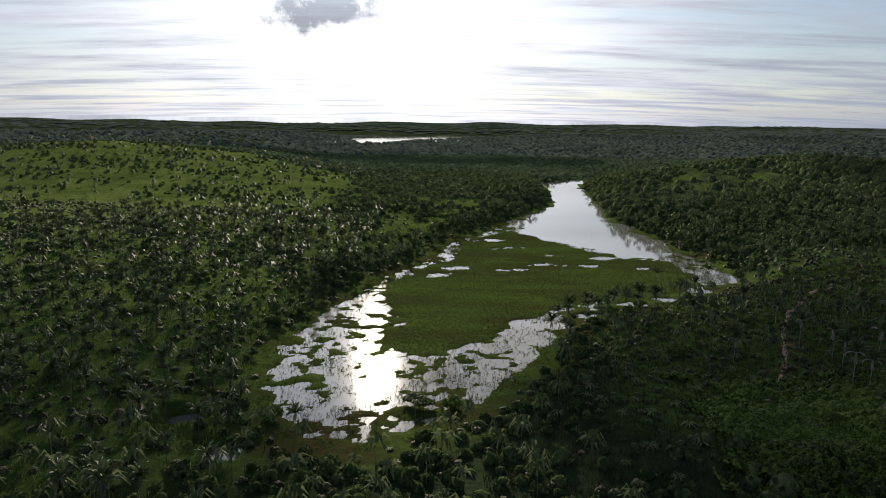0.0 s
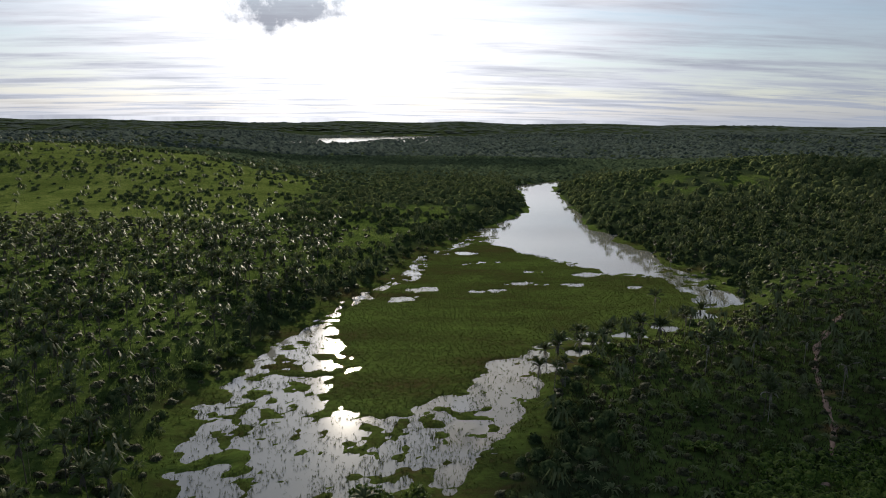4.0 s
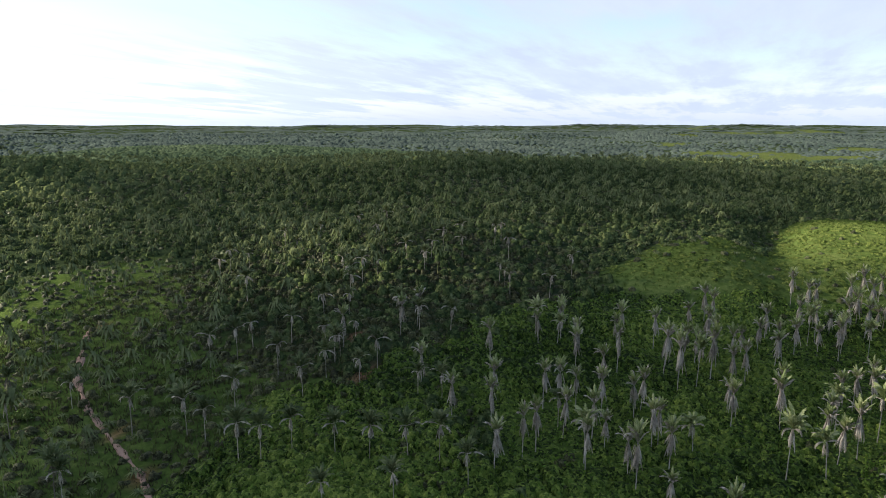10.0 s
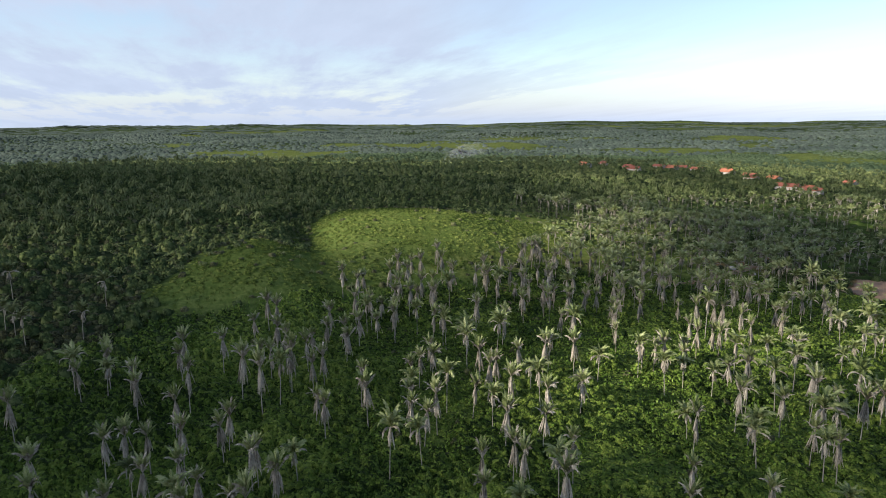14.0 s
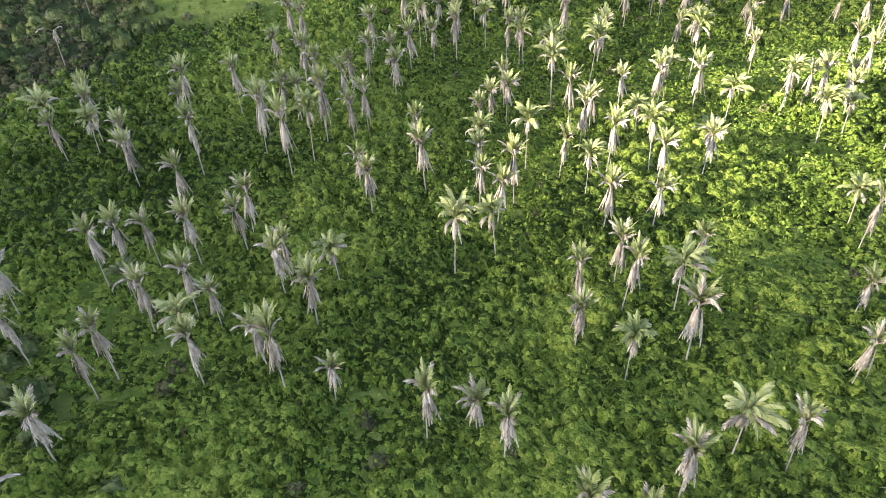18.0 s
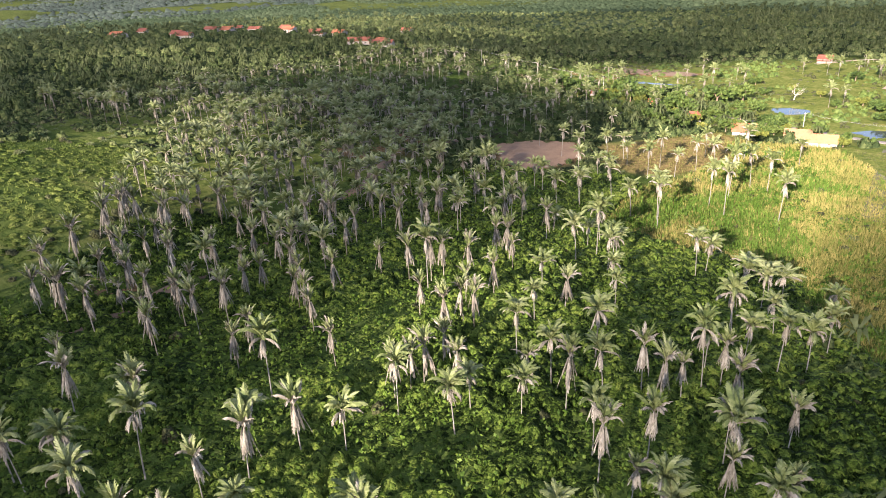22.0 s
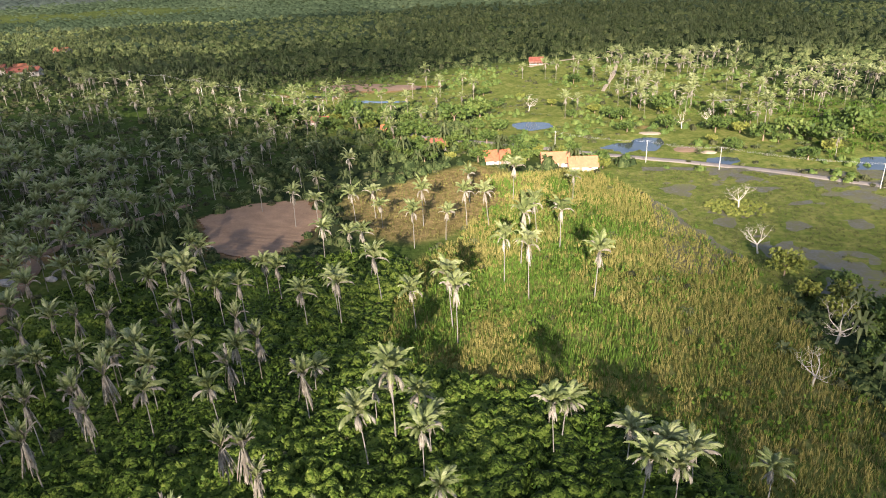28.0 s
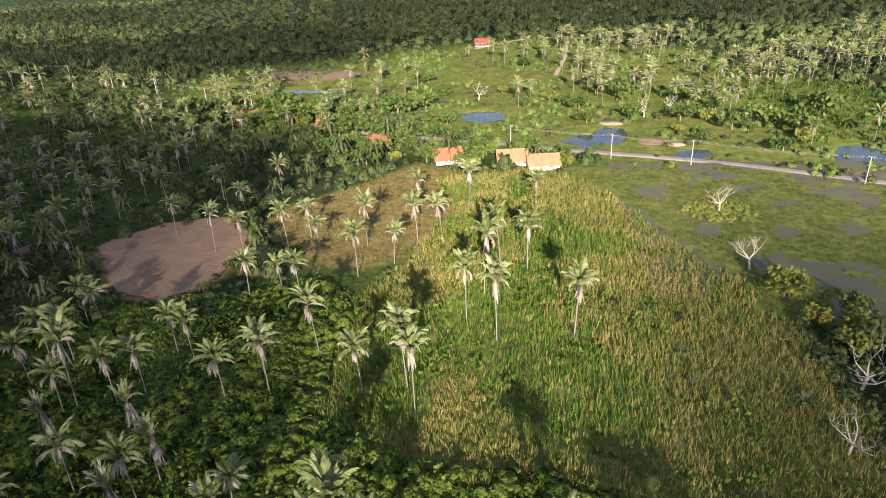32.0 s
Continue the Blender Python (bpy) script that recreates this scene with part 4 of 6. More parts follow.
def part(name, bm, mat, parent, label=""):
    me = bpy.data.meshes.new(name)
    bm.to_mesh(me)
    bm.free()
    me.materials.append(mat)
    return part_mesh(name, me, parent, label)


def frond(rnd, root, bearing, start, bend, length, width, steps):
    """A feather leaf that leaves the root at the start angle and bends down along its length, leaflet groups hanging from both sides of its rib."""
    p, a = np.array(root, float), start
    c, s = np.cos(bearing), np.sin(bearing)
    side = np.array([-s, c, 0])
    twist = rnd.normal() * 0.3
    seg = length / steps
    pts, quads = [], []
    for i in range(steps):
        u = (i + 0.5) / steps
        ahead = np.array([c * np.cos(a), s * np.cos(a), np.sin(a)])
        up = np.array([-c * np.sin(a), -s * np.sin(a), np.cos(a)])
        q = p + seg * ahead
        wide = width * min(1.0, 0.10 + 3.0 * u) * (1 - u ** 3) + 0.03
        across = side * np.cos(twist * u) + up * np.sin(twist * u)
        for k in (-1, 1):
            w_ = wide * rnd.uniform(0.7, 1.2)
            tip = q + across * (k * w_ * 0.8) + up * (-0.38 * w_) + ahead * 0.75 * w_ - np.array([0, 0, 0.16 * w_])
            b = len(pts)
            pts += [p.copy(), q.copy(), tip + ahead * seg * 0.30, tip - ahead * seg * 0.42]
            quads.append((b, b + 1, b + 2, b + 3) if k > 0 else (b + 3, b + 2, b + 1, b))
        p = q
        a -= bend / steps * (0.2 + 1.6 * u)
    return pts, quads


def gather(pieces):
    pts, quads = [], []
    for a, b in pieces:
        quads += [tuple(i + len(pts) for i in f) for f in b]
        pts += a
    return np.array(pts), np.array(quads)


def palm_meshes(seed, tall, lush, near=True):
    """Trunk, green crown, arching dry fronds and hanging skirt of one palm."""
    rnd = np.random.default_rng(seed)
    lean = rnd.normal(size=2) * 0.03 * tall
    rings, sides = (7, 8) if near else (3, 4)
    tp, tq = [], []
    for i in range(rings):
        u = i / (rings - 1)
        r = (0.080 - 0.012 * u + 0.045 * (1 - u) ** 4) * (1.0 + 0.05 * (i % 2))
        for j in range(sides):
            a = 2 * np.pi * j / sides
            tp.append((lean[0] * u * u + r * np.cos(a), lean[1] * u * u + r * np.sin(a), -0.4 + u * (tall + 0.4)))
    for i in range(rings - 1):
        for j in range(sides):
            tq.append((i * sides + j, i * sides + (j + 1) % sides, (i + 1) * sides + (j + 1) % sides, (i + 1) * sides + j))
    top = np.array([lean[0], lean[1], tall])
    green, dry, skirt = [], [], []
    count = 17 if lush else 9

    def blown(a, much=0.45):
        """A bearing turned downwind."""
        return a + much * np.sin(np.pi - a) + rnd.normal() * 0.2

    for i in range(count):
        u = i / count
        start = (1.48 - 0.66 * u if lush else 1.5 - 0.26 * u) + rnd.normal() * 0.12
        green.append(frond(rnd, top - (0, 0, 0.15 * u), blown(i * 2.399), start, (1.5 + 0.7 * u) * (0.95 if lush else 0.40) * rnd.uniform(0.7, 1.3), rnd.uniform(3.0, 4.4) * (0.94 if lush else 0.86), rnd.uniform(0.55, 0.74) * (1.0 if lush else 0.85), 12 if near else 5))
    for i in range(3 if lush else 7):
        dry.append(frond(rnd, top - (0, 0, 0.25), blown(i * 2.399 + 1, 0.7), rnd.uniform(0.2, 0.9) if lush else rnd.uniform(1.05, 1.5), rnd.uniform(1.6, 2.8) if lush or i % 3 == 0 else rnd.uniform(0.4, 1.3), rnd.uniform(2.4, 3.6), rnd.uniform(0.40, 0.58), 9 if near else 4))
    for i in range(6 if lush else 16):
        turn_ = i * 2.399 + 2 + rnd.normal() * 0.3
        out_ = rnd.uniform(0.08, 0.44)
        skirt.append(frond(rnd, top + (out_ * np.cos(turn_), out_ * np.sin(turn_), -rnd.uniform(0.0, 0.7)), turn_, rnd.uniform(-1.55, -1.2), rnd.uniform(0.0, 0.25), rnd.uniform(1.4, 2.5) if lush else rnd.uniform(1.8, 4.4), rnd.uniform(0.24, 0.40), 6 if near else 3))
    out = [mesh_of("trunk", np.array(tp), [np.array(tq)], M_TRUNK)]
    for nm, pieces, mat in (("crown", green, M_PALM), ("dry_fronds", dry, M_DEAD), ("skirt", skirt, M_DEAD)):
        p, q = gather(pieces)
        out.append(mesh_of(nm, p, [q], mat, False))
    return out


def palm(seed, tall, lush):
    meshes = palm_meshes(seed, tall, lush)
    ob = empty("palm", "tall palm with a full green crown and pale trunk" if lush else "palm with grey-beige drooping dead fronds and sparse green crown", "palm", "babassu palms")
    for nm, me in zip(("trunk", "crown", "dry_fronds", "skirt"), meshes):
        part_mesh(nm, me, ob)
    return ob


# feet and heights of the palms that stand apart
SOUTH_PALMS = [(263, -158, 9), (196, -113, 9), (210, -117, 9), (230, -114, 9), (276, -123, 9), (170, -106, 12), (179, -110, 9), (124, -69, 6), (136, -65, 8), (140, -65, 9), (150, -78, 8), (151, -74, 10), (168, -71, 8), (176, -81, 10), (178, -78, 6), (190, -84, 6), (200, -71, 9), (202, -83, 9), (210, -69, 9), (211, -84, 9), (213, -75, 9), (220, -67, 9), (224, -63, 9), (257, -85, 9), (290, -83, 9), (123, -54, 8), (125, -45, 9), (129, -43, 10), (134, -41, 9), (138, -50, 10), (138, -47, 11)]
LOW_PALMS = [(197, -38, 12), (240, -51, 9), (252, -52, 9), (293, -49, 9), (124, -23, 8), (131, -17, 9), (138, -31, 12), (142, -22, 10), (150, -20, 10), (154, -15, 11), (156, -31, 10), (159, -20, 9), (167, -23, 10), (236, -14, 9), (242, -34, 9), (121, -7, 9), (123, -6, 9), (129, -12, 12), (129, -9, 8), (132, 1, 8), (135, -1, 9), (138, 11, 10), (139, -3, 6), (140, -12, 9), (144, -4, 10), (144, 8, 7), (147, -9, 9), (159, -10, 8), (166, -2, 9), (176, -1, 10), (177, 10, 8)]
MIDDLE_PALMS = [(196, 7, 11), (221, 2, 9), (231, 5, 9), (234, -11, 9), (239, 12, 9), (239, -6, 9), (117, 28, 9), (127, 20, 7), (139, 37, 9), (152, 37, 8), (161, 32, 9), (162, 23, 9), (165, 21, 8), (166, 31, 11), (178, 28, 7), (181, 36, 8), (182, 14, 10), (184, 22, 10), (187, 19, 9), (202, 36, 9), (204, 25, 10), (206, 36, 7), (207, 23, 8), (215, 29, 9), (233, 15, 9), (234, 31, 9), (109, 55, 9), (109, 42, 9), (112, 47, 9), (125, 54, 9), (126, 45, 11)]
GENTLE_PALMS = [(132, 58, 8), (135, 42, 9), (137, 56, 10), (137, 49, 10), (142, 48, 9), (153, 45, 10), (161, 60, 8), (163, 44, 9), (168, 38, 10), (170, 46, 8), (171, 61, 8), (174, 59, 9), (174, 51, 10), (181, 58, 9), (184, 39, 10), (187, 54, 8), (189, 50, 8), (194, 49, 8), (206, 41, 9), (209, 41, 9), (209, 44, 9), (213, 54, 9), (215, 47, 9), (217, 53, 9), (218, 61, 9), (221, 59, 9), (226, 55, 6), (227, 39, 9), (227, 51, 9), (228, 46, 9), (118, 72, 9)]
UPPER_PALMS = [(123, 80, 10), (123, 74, 7), (150, 70, 12), (151, 87, 8), (152, 63, 9), (166, 80, 9), (173, 81, 7), (179, 70, 9), (186, 80, 9), (186, 85, 12), (189, 77, 9), (191, 85, 9), (196, 80, 9), (199, 70, 9), (201, 85, 9), (205, 69, 9), (205, 87, 9), (208, 65, 9), (214, 72, 9), (217, 86, 9), (242, 64, 9), (132, 90, 6), (134, 96, 11), (138, 98, 9), (141, 107, 9), (144, 91, 9), (147, 104, 7), (149, 107, 9), (150, 91, 6), (151, 95, 9), (153, 94, 8)]
NORTH_PALMS = [(160, 107, 9), (161, 100, 9), (164, 99, 9), (171, 109, 9), (178, 92, 12), (181, 88, 11), (182, 107, 10), (185, 96, 11), (190, 96, 9), (199, 100, 9), (199, 109, 9), (220, 88, 9), (129, 122, 9), (138, 119, 9), (141, 117, 9), (144, 137, 9), (145, 128, 9), (148, 113, 9), (154, 131, 9), (158, 120, 9), (160, 117, 9), (179, 117, 9), (184, 118, 9), (191, 131, 9), (192, 124, 9), (195, 125, 9), (154, 149, 9), (173, 138, 9), (168, 179, 9), (179, 167, 9), (186, 165, 9)]
FIELD_PALMS = [(133, -70, 7), (136, -72, 7), (141, -74, 7), (144, -130, 12), (158, -128, 13), (161, -145, 14), (164, -135, 11), (168, -66, 9), (172, -112, 12), (171, -77, 7), (174, -74, 12), (176, -67, 10), (189, -121, 11), (188, -76, 9), (194, -109, 10), (199, -143, 8), (200, -106, 9), (203, -144, 7), (209, -141, 9), (214, -119, 9), (213, -106, 9), (216, -103, 10), (222, -102, 13), (223, -100, 8), (232, -106, 9), (234, -129, 7), (237, -129, 8), (236, -116, 8), (244, -103, 8), (253, -108, 8), (255, -120, 8), (266, -123, 8)]
LOWER_PALMS_A = [(183, -42, 7), (186, -36, 7), (187, -57, 8), (189, -59, 7), (192, -46, 7), (193, -60, 7), (197, -44, 7), (199, -42, 11), (201, -87, 8), (201, -78, 10), (202, -38, 8), (209, -96, 7), (209, -37, 10), (216, -64, 8), (218, -72, 13), (218, -56, 7), (219, -92, 7), (223, -41, 7), (224, -72, 8), (226, -48, 7), (228, -60, 7), (230, -90, 7), (233, -47, 7), (238, -68, 8), (238, -44, 7), (238, -91, 8), (241, -57, 7), (243, -83, 8), (244, -56, 7), (246, -37, 7), (255, -31, 8), (259, -57, 8), (261, -44, 7)]
LOWER_PALMS_B = [(263, -83, 7), (267, -80, 7), (271, -76, 7), (273, -72, 7)]
FARM_PALMS = [(149, -195, 8), (152, -156, 11), (158, -161, 11), (167, -193, 11), (172, -172, 10), (178, -171, 10), (180, -190, 9), (182, -160, 8), (189, -153, 10), (190, -169, 11), (201, -166, 7), (205, -173, 8), (209, -167, 9), (219, -164, 8), (222, -203, 9), (225, -162, 10), (227, -187, 7), (237, -197, 8), (240, -219, 8), (240, -173, 8), (252, -193, 8), (254, -152, 7), (260, -161, 11), (266, -219, 8), (282, -156, 8), (290, -202, 9), (310, -206, 8)]
MID_PALMS = [(104, -54, 8), (110, 3, 7), (132, -25, 10), (132, -56, 7), (136, -35, 8), (139, -36, 8), (140, -27, 7), (146, -26, 9), (160, -50, 7), (162, -17, 7), (164, -59, 7), (167, -8, 7), (167, -42, 8), (171, -11, 8), (171, -37, 7), (176, -50, 7)]
SLOPE_PALMS = [(176, -8, 7), (177, -15, 7), (178, -7, 7), (179, -4, 7), (179, -28, 8), (182, -29, 8), (183, -24, 9), (191, -27, 7), (193, -5, 10), (203, -10, 10), (205, 6, 7), (207, 1, 8), (210, -15, 7), (211, -24, 8), (213, -16, 9), (223, -16, 7), (223, -12, 8), (226, -28, 7), (229, -26, 9), (234, -24, 8), (246, -29, 7)]
BRUSH_PALMS = [(99, 56, 8), (104, 62, 9), (106, 67, 10), (137, 106, 9), (161, 113, 8), (88, 28, 7), (96, 28, 9), (98, 17, 9), (103, 28, 10), (115, 14, 8), (176, 40, 10), (186, 28, 8), (194, 39, 10), (196, 30, 11), (165, 56, 10), (165, 62, 8), (171, 70, 10), (187, 129, 8), (188, 124, 8), (194, 89, 8), (195, 92, 8), (194, 109, 8), (203, 78, 7), (207, 74, 8), (213, 92, 7), (213, 59, 7)]
TRACKSIDE = [(82, 254, 7), (90, 224, 8), (91, 192, 7), (99, 260, 8), (100, 290, 7), (106, 228, 7), (106, 146, 8), (112, 135, 7), (114, 171, 8), (116, 202, 7), (116, 167, 7), (119, 184, 11), (119, 189, 7), (121, 227, 7), (121, 163, 7), (123, 125, 7), (123, 146, 7), (123, 154, 9), (126, 139, 7), (128, 133, 7), (130, 185, 7), (141, 174, 8), (148, 208, 7), (152, 115, 8), (149, 187, 7), (150, 148, 8), (154, 204, 7), (158, 163, 8), (163, 177, 8)]
BANK_PALMS = [(40, 218, 9), (50, 240, 7), (62, 255, 7), (70, 251, 7), (77, 244, 7), (104, 268, 7), (141, 377, 6), (49, 223, 7), (-4, 160, 5), (47, 238, 7), (46, 223, 6), (58, 242, 7), (66, 245, 7), (-32, 150, 6)]
BANKSIDE = [(46, 214, 6), (60, 254, 6), (62, 242, 7), (69, 250, 7), (79, 249, 6), (83, 242, 5), (68, 221, 6), (103, 271, 7), (128, 303, 8), (109, 271, 7), (95, 231, 6), (116, 242, 6), (142, 279, 7), (146, 269, 7), (145, 388, 6), (91, 194, 5), (138, 295, 6), (49, 234, 8)]
GROVES = [(SOUTH_PALMS, 0.85), (LOW_PALMS, 0.60), (MIDDLE_PALMS, 0.28), (GENTLE_PALMS, 0.28), (UPPER_PALMS, 0.15), (NORTH_PALMS, 0.15), (FIELD_PALMS, 0.95), (FARM_PALMS, 1.00), (MID_PALMS, 0.55), (BRUSH_PALMS, 0.15), (BANK_PALMS, 1.0)]
LUSH = [palm(200 + i, 8.0, True) for i in range(6)]
DRY_PALMS = [palm(300 + i, 8.0, False) for i in range(7)]
stock = {True: list(LUSH), False: list(DRY_PALMS)}
prng = random.Random(11)


def place_palm(x, y, tall, chance_lush):
    lush = prng.random() < chance_lush
    k = tall / 8.0
    spread = (0.29 * k + 0.70 if lush else 0.27 * k + 0.74) * prng.uniform(0.9, 1.15)
    m = pose(x, y, float(height(x, y)), prng.uniform(-3, 3), prng.uniform(-3, 3), prng.uniform(-50, 50))
    fresh = stock[lush]
    if fresh:
        ob = fresh.pop()
        ob.matrix_basis = m
    else:
        ob = copy_thing(prng.choice(LUSH if lush else DRY_PALMS), m)
    ob.scale = (spread, spread, k)
    return ob


for grove, lushness in GROVES:
    for px, py, tall in grove:
        one = place_palm(px, py, tall, lushness)
        if grove is BANK_PALMS:       # backlit by the water: the shade is put into the leaf colour
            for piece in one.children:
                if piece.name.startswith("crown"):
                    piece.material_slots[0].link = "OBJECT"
                    piece.material_slots[0].material = M_PALM_SHADED


# the palms beyond, too many to tell apart
def palm_template(seed, lush):
    parts_, off, pts, quads = palm_meshes(seed, 8.0, lush, False), 0, [], []
    live, dead = ([], []), ([], [])
    for k, me in enumerate(parts_):
        co = np.empty(len(me.vertices) * 3, np.float32)
        me.vertices.foreach_get("co", co)
        q = np.array([tuple(p.vertices) for p in me.polygons])
        into = live if k == 1 else dead
        into[1].append(q + sum(len(c) for c in into[0]))
        into[0].append(co.reshape(-1, 3) / 8.0)
        bpy.data.meshes.remove(me)
    return [(np.concatenate(a), [np.concatenate(b)]) for a, b in (live, dead)]


def more_palms(name, label, x, y, lush, seed, leaves=M_PALM, stems=M_DEAD):
    """Palms in bulk: crowns in one mesh, trunks and dead fronds in another."""
    s = rng.uniform(6.5, 9.5, len(x))
    state = rng.bit_generator.state
    for k, (nm, mat) in enumerate((("crowns", leaves), ("stems", stems))):
        rng.bit_generator.state = state
        planted(name + "_" + nm, label, "palms", [palm_template(seed + i, lush)[k] for i in range(3)], x, y, s, s, mat)


x, y = np.array([p[:2] for p in TRACKSIDE], float).T
more_palms("trackside_palms", "dull green palms scattered beside the footpath", x, y, True, 490, M_PALM_SHADED)
BRUSHLAND = [(120, 130), (150, 170), (165, 235), (205, 262), (240, 290), (290, 250), (290, 180), (262, 135), (235, 125), (180, 150)]
x, y = strew(115, 295, 125, 295, 9.5, lambda x, y: 0.30 * (inside(x, y, BRUSHLAND) > 0) * (0.4 + rough_noise(x, y, 25, 2, 58)))
more_palms("brushland_palms", "dull green palms rising from thick scrub", x, y, True, 486, M_PALM_SHADED)
x, y = strew(115, 300, 125, 300, 2.4, lambda x, y: 0.85 * (inside(x, y, BRUSHLAND) > -6) * np.clip(1.7 * rough_noise(x, y, 14, 3, 59) - 0.15, 0, 1) * (inside(x, y, [(148, 158), (178, 158), (182, 184), (160, 176)]) < 0))
s = rng.uniform(0.8, 1.9, len(x))
planted("brushland_scrub", "thick olive green scrub", "scrub", [hummock(s_, 9, 0.45) for s_ in range(92, 97)], x, y, s, s * rng.uniform(0.6, 1.2, len(x)), M_SCRUB, 0.1)
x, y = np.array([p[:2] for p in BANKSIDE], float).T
more_palms("bankside_palms", "dark palms standing along the marsh edge", x, y, True, 494, M_PALM_SHADED, M_STEM_SHADED)
UPHILL = [(244, 66), (251, 48), (263, 29), (266, 6), (278, -22), (304, -49), (357, -127), (360, -179), (340, -215), (300, -200), (262, -140), (240, -110), (214, -89), (222, -60), (218, -25), (218, 2), (222, 26), (212, 49), (208, 62)]
SCATTERED = LOWER_PALMS_A + LOWER_PALMS_B + SLOPE_PALMS
SINGLE = np.array([p[:2] for grove, _ in GROVES for p in grove] + [p[:2] for p in SCATTERED], float)


def apart(x, y, gap):
    return np.hypot(x[:, None] - SINGLE[:, 0], y[:, None] - SINGLE[:, 1]).min(1) > gap


x, y = np.array([p[:2] for p in SCATTERED], float).T
more_palms("slope_palms", "palms with pale dead fronds scattered over the slope", x, y, False, 497)
x, y = strew(200, 410, -215, 135, 6.0, lambda x, y: 0.85 * (inside(x, y, UPHILL) > 0) * (inside(x, y, PLOUGH) < -3) * apart(x, y, 4.0) * (0.3 + rough_noise(x, y, 30, 2, 61)))
east = y < -25
more_palms("hill_palms", "crowded palms with pale dead skirts on the slope", x[~east], y[~east], False, 400)
rx_, ry_ = strew(330, 450, -165, -75, 8.0, lambda x, y: 0.5 * (inside(x, y, UPHILL) < 0) * (inside(x, y, MOUNDS) < -2) * (y < 20 - (x - 330) * 0.1) * (0.4 + rough_noise(x, y, 30, 2, 66)))
more_palms("ridge_palms", "crowded green palms on the sunny ridge", np.concatenate([x[east], rx_]), np.concatenate([y[east], ry_]), True, 405)


x, y = strew(235, 440, -215, 40, 3.3, lambda x, y: 0.75 * ((inside(x, y, UPHILL) > -4) | (inside(x, y, SUNNY) > -20)) * (x > 262 - 0.25 * (y + 60)) * (inside(x, y, MOUNDS) < -3) * (inside(x, y, PLOUGH) < -5) * (np.hypot(x - 275, y + 117) > 16) * smooth(rough_noise(x, y, 17, 3, 76), 0.40, 0.58))
s = rng.uniform(0.9, 2.3, len(x))
planted("slope_brush", "dark green brush growing thickly between the palms", "scrub", [hummock(s_, 12, 0.45) for s_ in range(103, 108)], x, y, s, s * rng.uniform(0.7, 1.3, len(x)), M_FOREST, 0.2)


def light_palms(name, label, x, y, seed, mat=M_PALM_FAR):
    """Palms far off, in one mesh."""
    s = rng.uniform(2.6, 3.6, len(x))
    planted(name, label, "palms", [small_palm(seed + i, 13) for i in range(4)], x, y, s, s * rng.uniform(2.3, 3.6, len(x)), mat)


x, y = strew(250, 430, -330, -128, 10.5, lambda x, y: 0.75 * (inside(x, y, VALLEY) > 0) * smooth(rough_noise(x, y, 30, 2, 65), 0.25, 0.6))
more_palms("scrub_palms", "green feathery palms rising from scrub", x, y, True, 470)
x, y = strew(240, 560, -480, -120, 7.5, lambda x, y: 0.75 * smooth(open_land(x, y), 0.6, 0.2) * (inside(x, y, VALLEY) < 0) * rough_noise(x, y, 50, 2, 62))
light_palms("valley_palms", "scattered green palms above scrub", x, y, 410)
x, y = strew(-40, 330, -760, -440, 8.5, lambda x, y: 0.8 * smooth(rough_noise(x, y, 60, 2, 63), 0.25, 0.6))
light_palms("plain_palms", "thick stands of palms on the plain", x, y, 420)
x, y = strew(-40, 130, -440, -260, 7, lambda x, y: 0.5 * smooth(rough_noise(x, y, 40, 2, 64), 0.4, 0.6))
more_palms("orchard_palms", "palms among green gardens", x, y, True, 430)
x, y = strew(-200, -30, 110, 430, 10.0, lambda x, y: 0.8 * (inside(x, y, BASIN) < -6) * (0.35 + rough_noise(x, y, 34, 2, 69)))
more_palms("bank_grove", "palms standing close together above rough grass", x, y, True, 480, M_PALM_SHADED, M_STEM_SHADED)
x, y = strew(30, 320, -450, -215, 13, lambda x, y: 0.5 * smooth(rough_noise(x, y, 45, 2, 68), 0.50, 0.62) * (inside(x, y, FARMLAND) > 0) * (np.abs((x - 150) * 0.42 - (y + 249)) > 9) * (np.hypot(x - 160, y + 232) > 24) * (np.hypot(x - 167, y + 288) > 16) * (np.hypot(x - 125, y + 259) > 18))
more_palms("farmland_palms", "green palms scattered over farmland", x, y, True, 435)
x, y = strew(10, 320, -460, -215, 4.6, lambda x, y: 0.7 * (inside(x, y, FARMLAND) > 0) * smooth(rough_noise(x, y, 20, 3, 67), 0.48, 0.62) * (np.abs((x - 150) * 0.42 - (y + 249)) > 9) * (np.hypot(x - 160, y + 232) > 20) * (np.hypot(x - 167, y + 288) > 14) * (np.hypot(x - 125, y + 259) > 16))
s = rng.uniform(1.0, 2.3, len(x))
planted("farmland_bushes", "green bushes and small trees over farmland", "bushes", [hummock(s_, 12) for s_ in range(74, 79)], x, y, s, s * rng.uniform(0.8, 1.3, len(x)), M_TREE, 0.1)
x, y = strew(-600, -80, 440, 1050, 17, lambda x, y: 0.45 * (inside(x, y, PASTURE) > -20))
light_palms("pasture_palms", "single palms standing on pasture", x, y, 440, M_PALM_SHADED)
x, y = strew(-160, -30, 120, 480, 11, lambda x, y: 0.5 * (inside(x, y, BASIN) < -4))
light_palms("shore_palms", "dark palms above scrub by the marsh", x, y, 450, M_PALM_SHADED)
x, y = strew(60, 300, 200, 520, 9, lambda x, y: 0.45 * (inside(x, y, BASIN) < -3) * (inside(x, y, LAKE) < -3))
light_palms("bank_palms", "palms among shrubs beyond the marsh", x, y, 460)

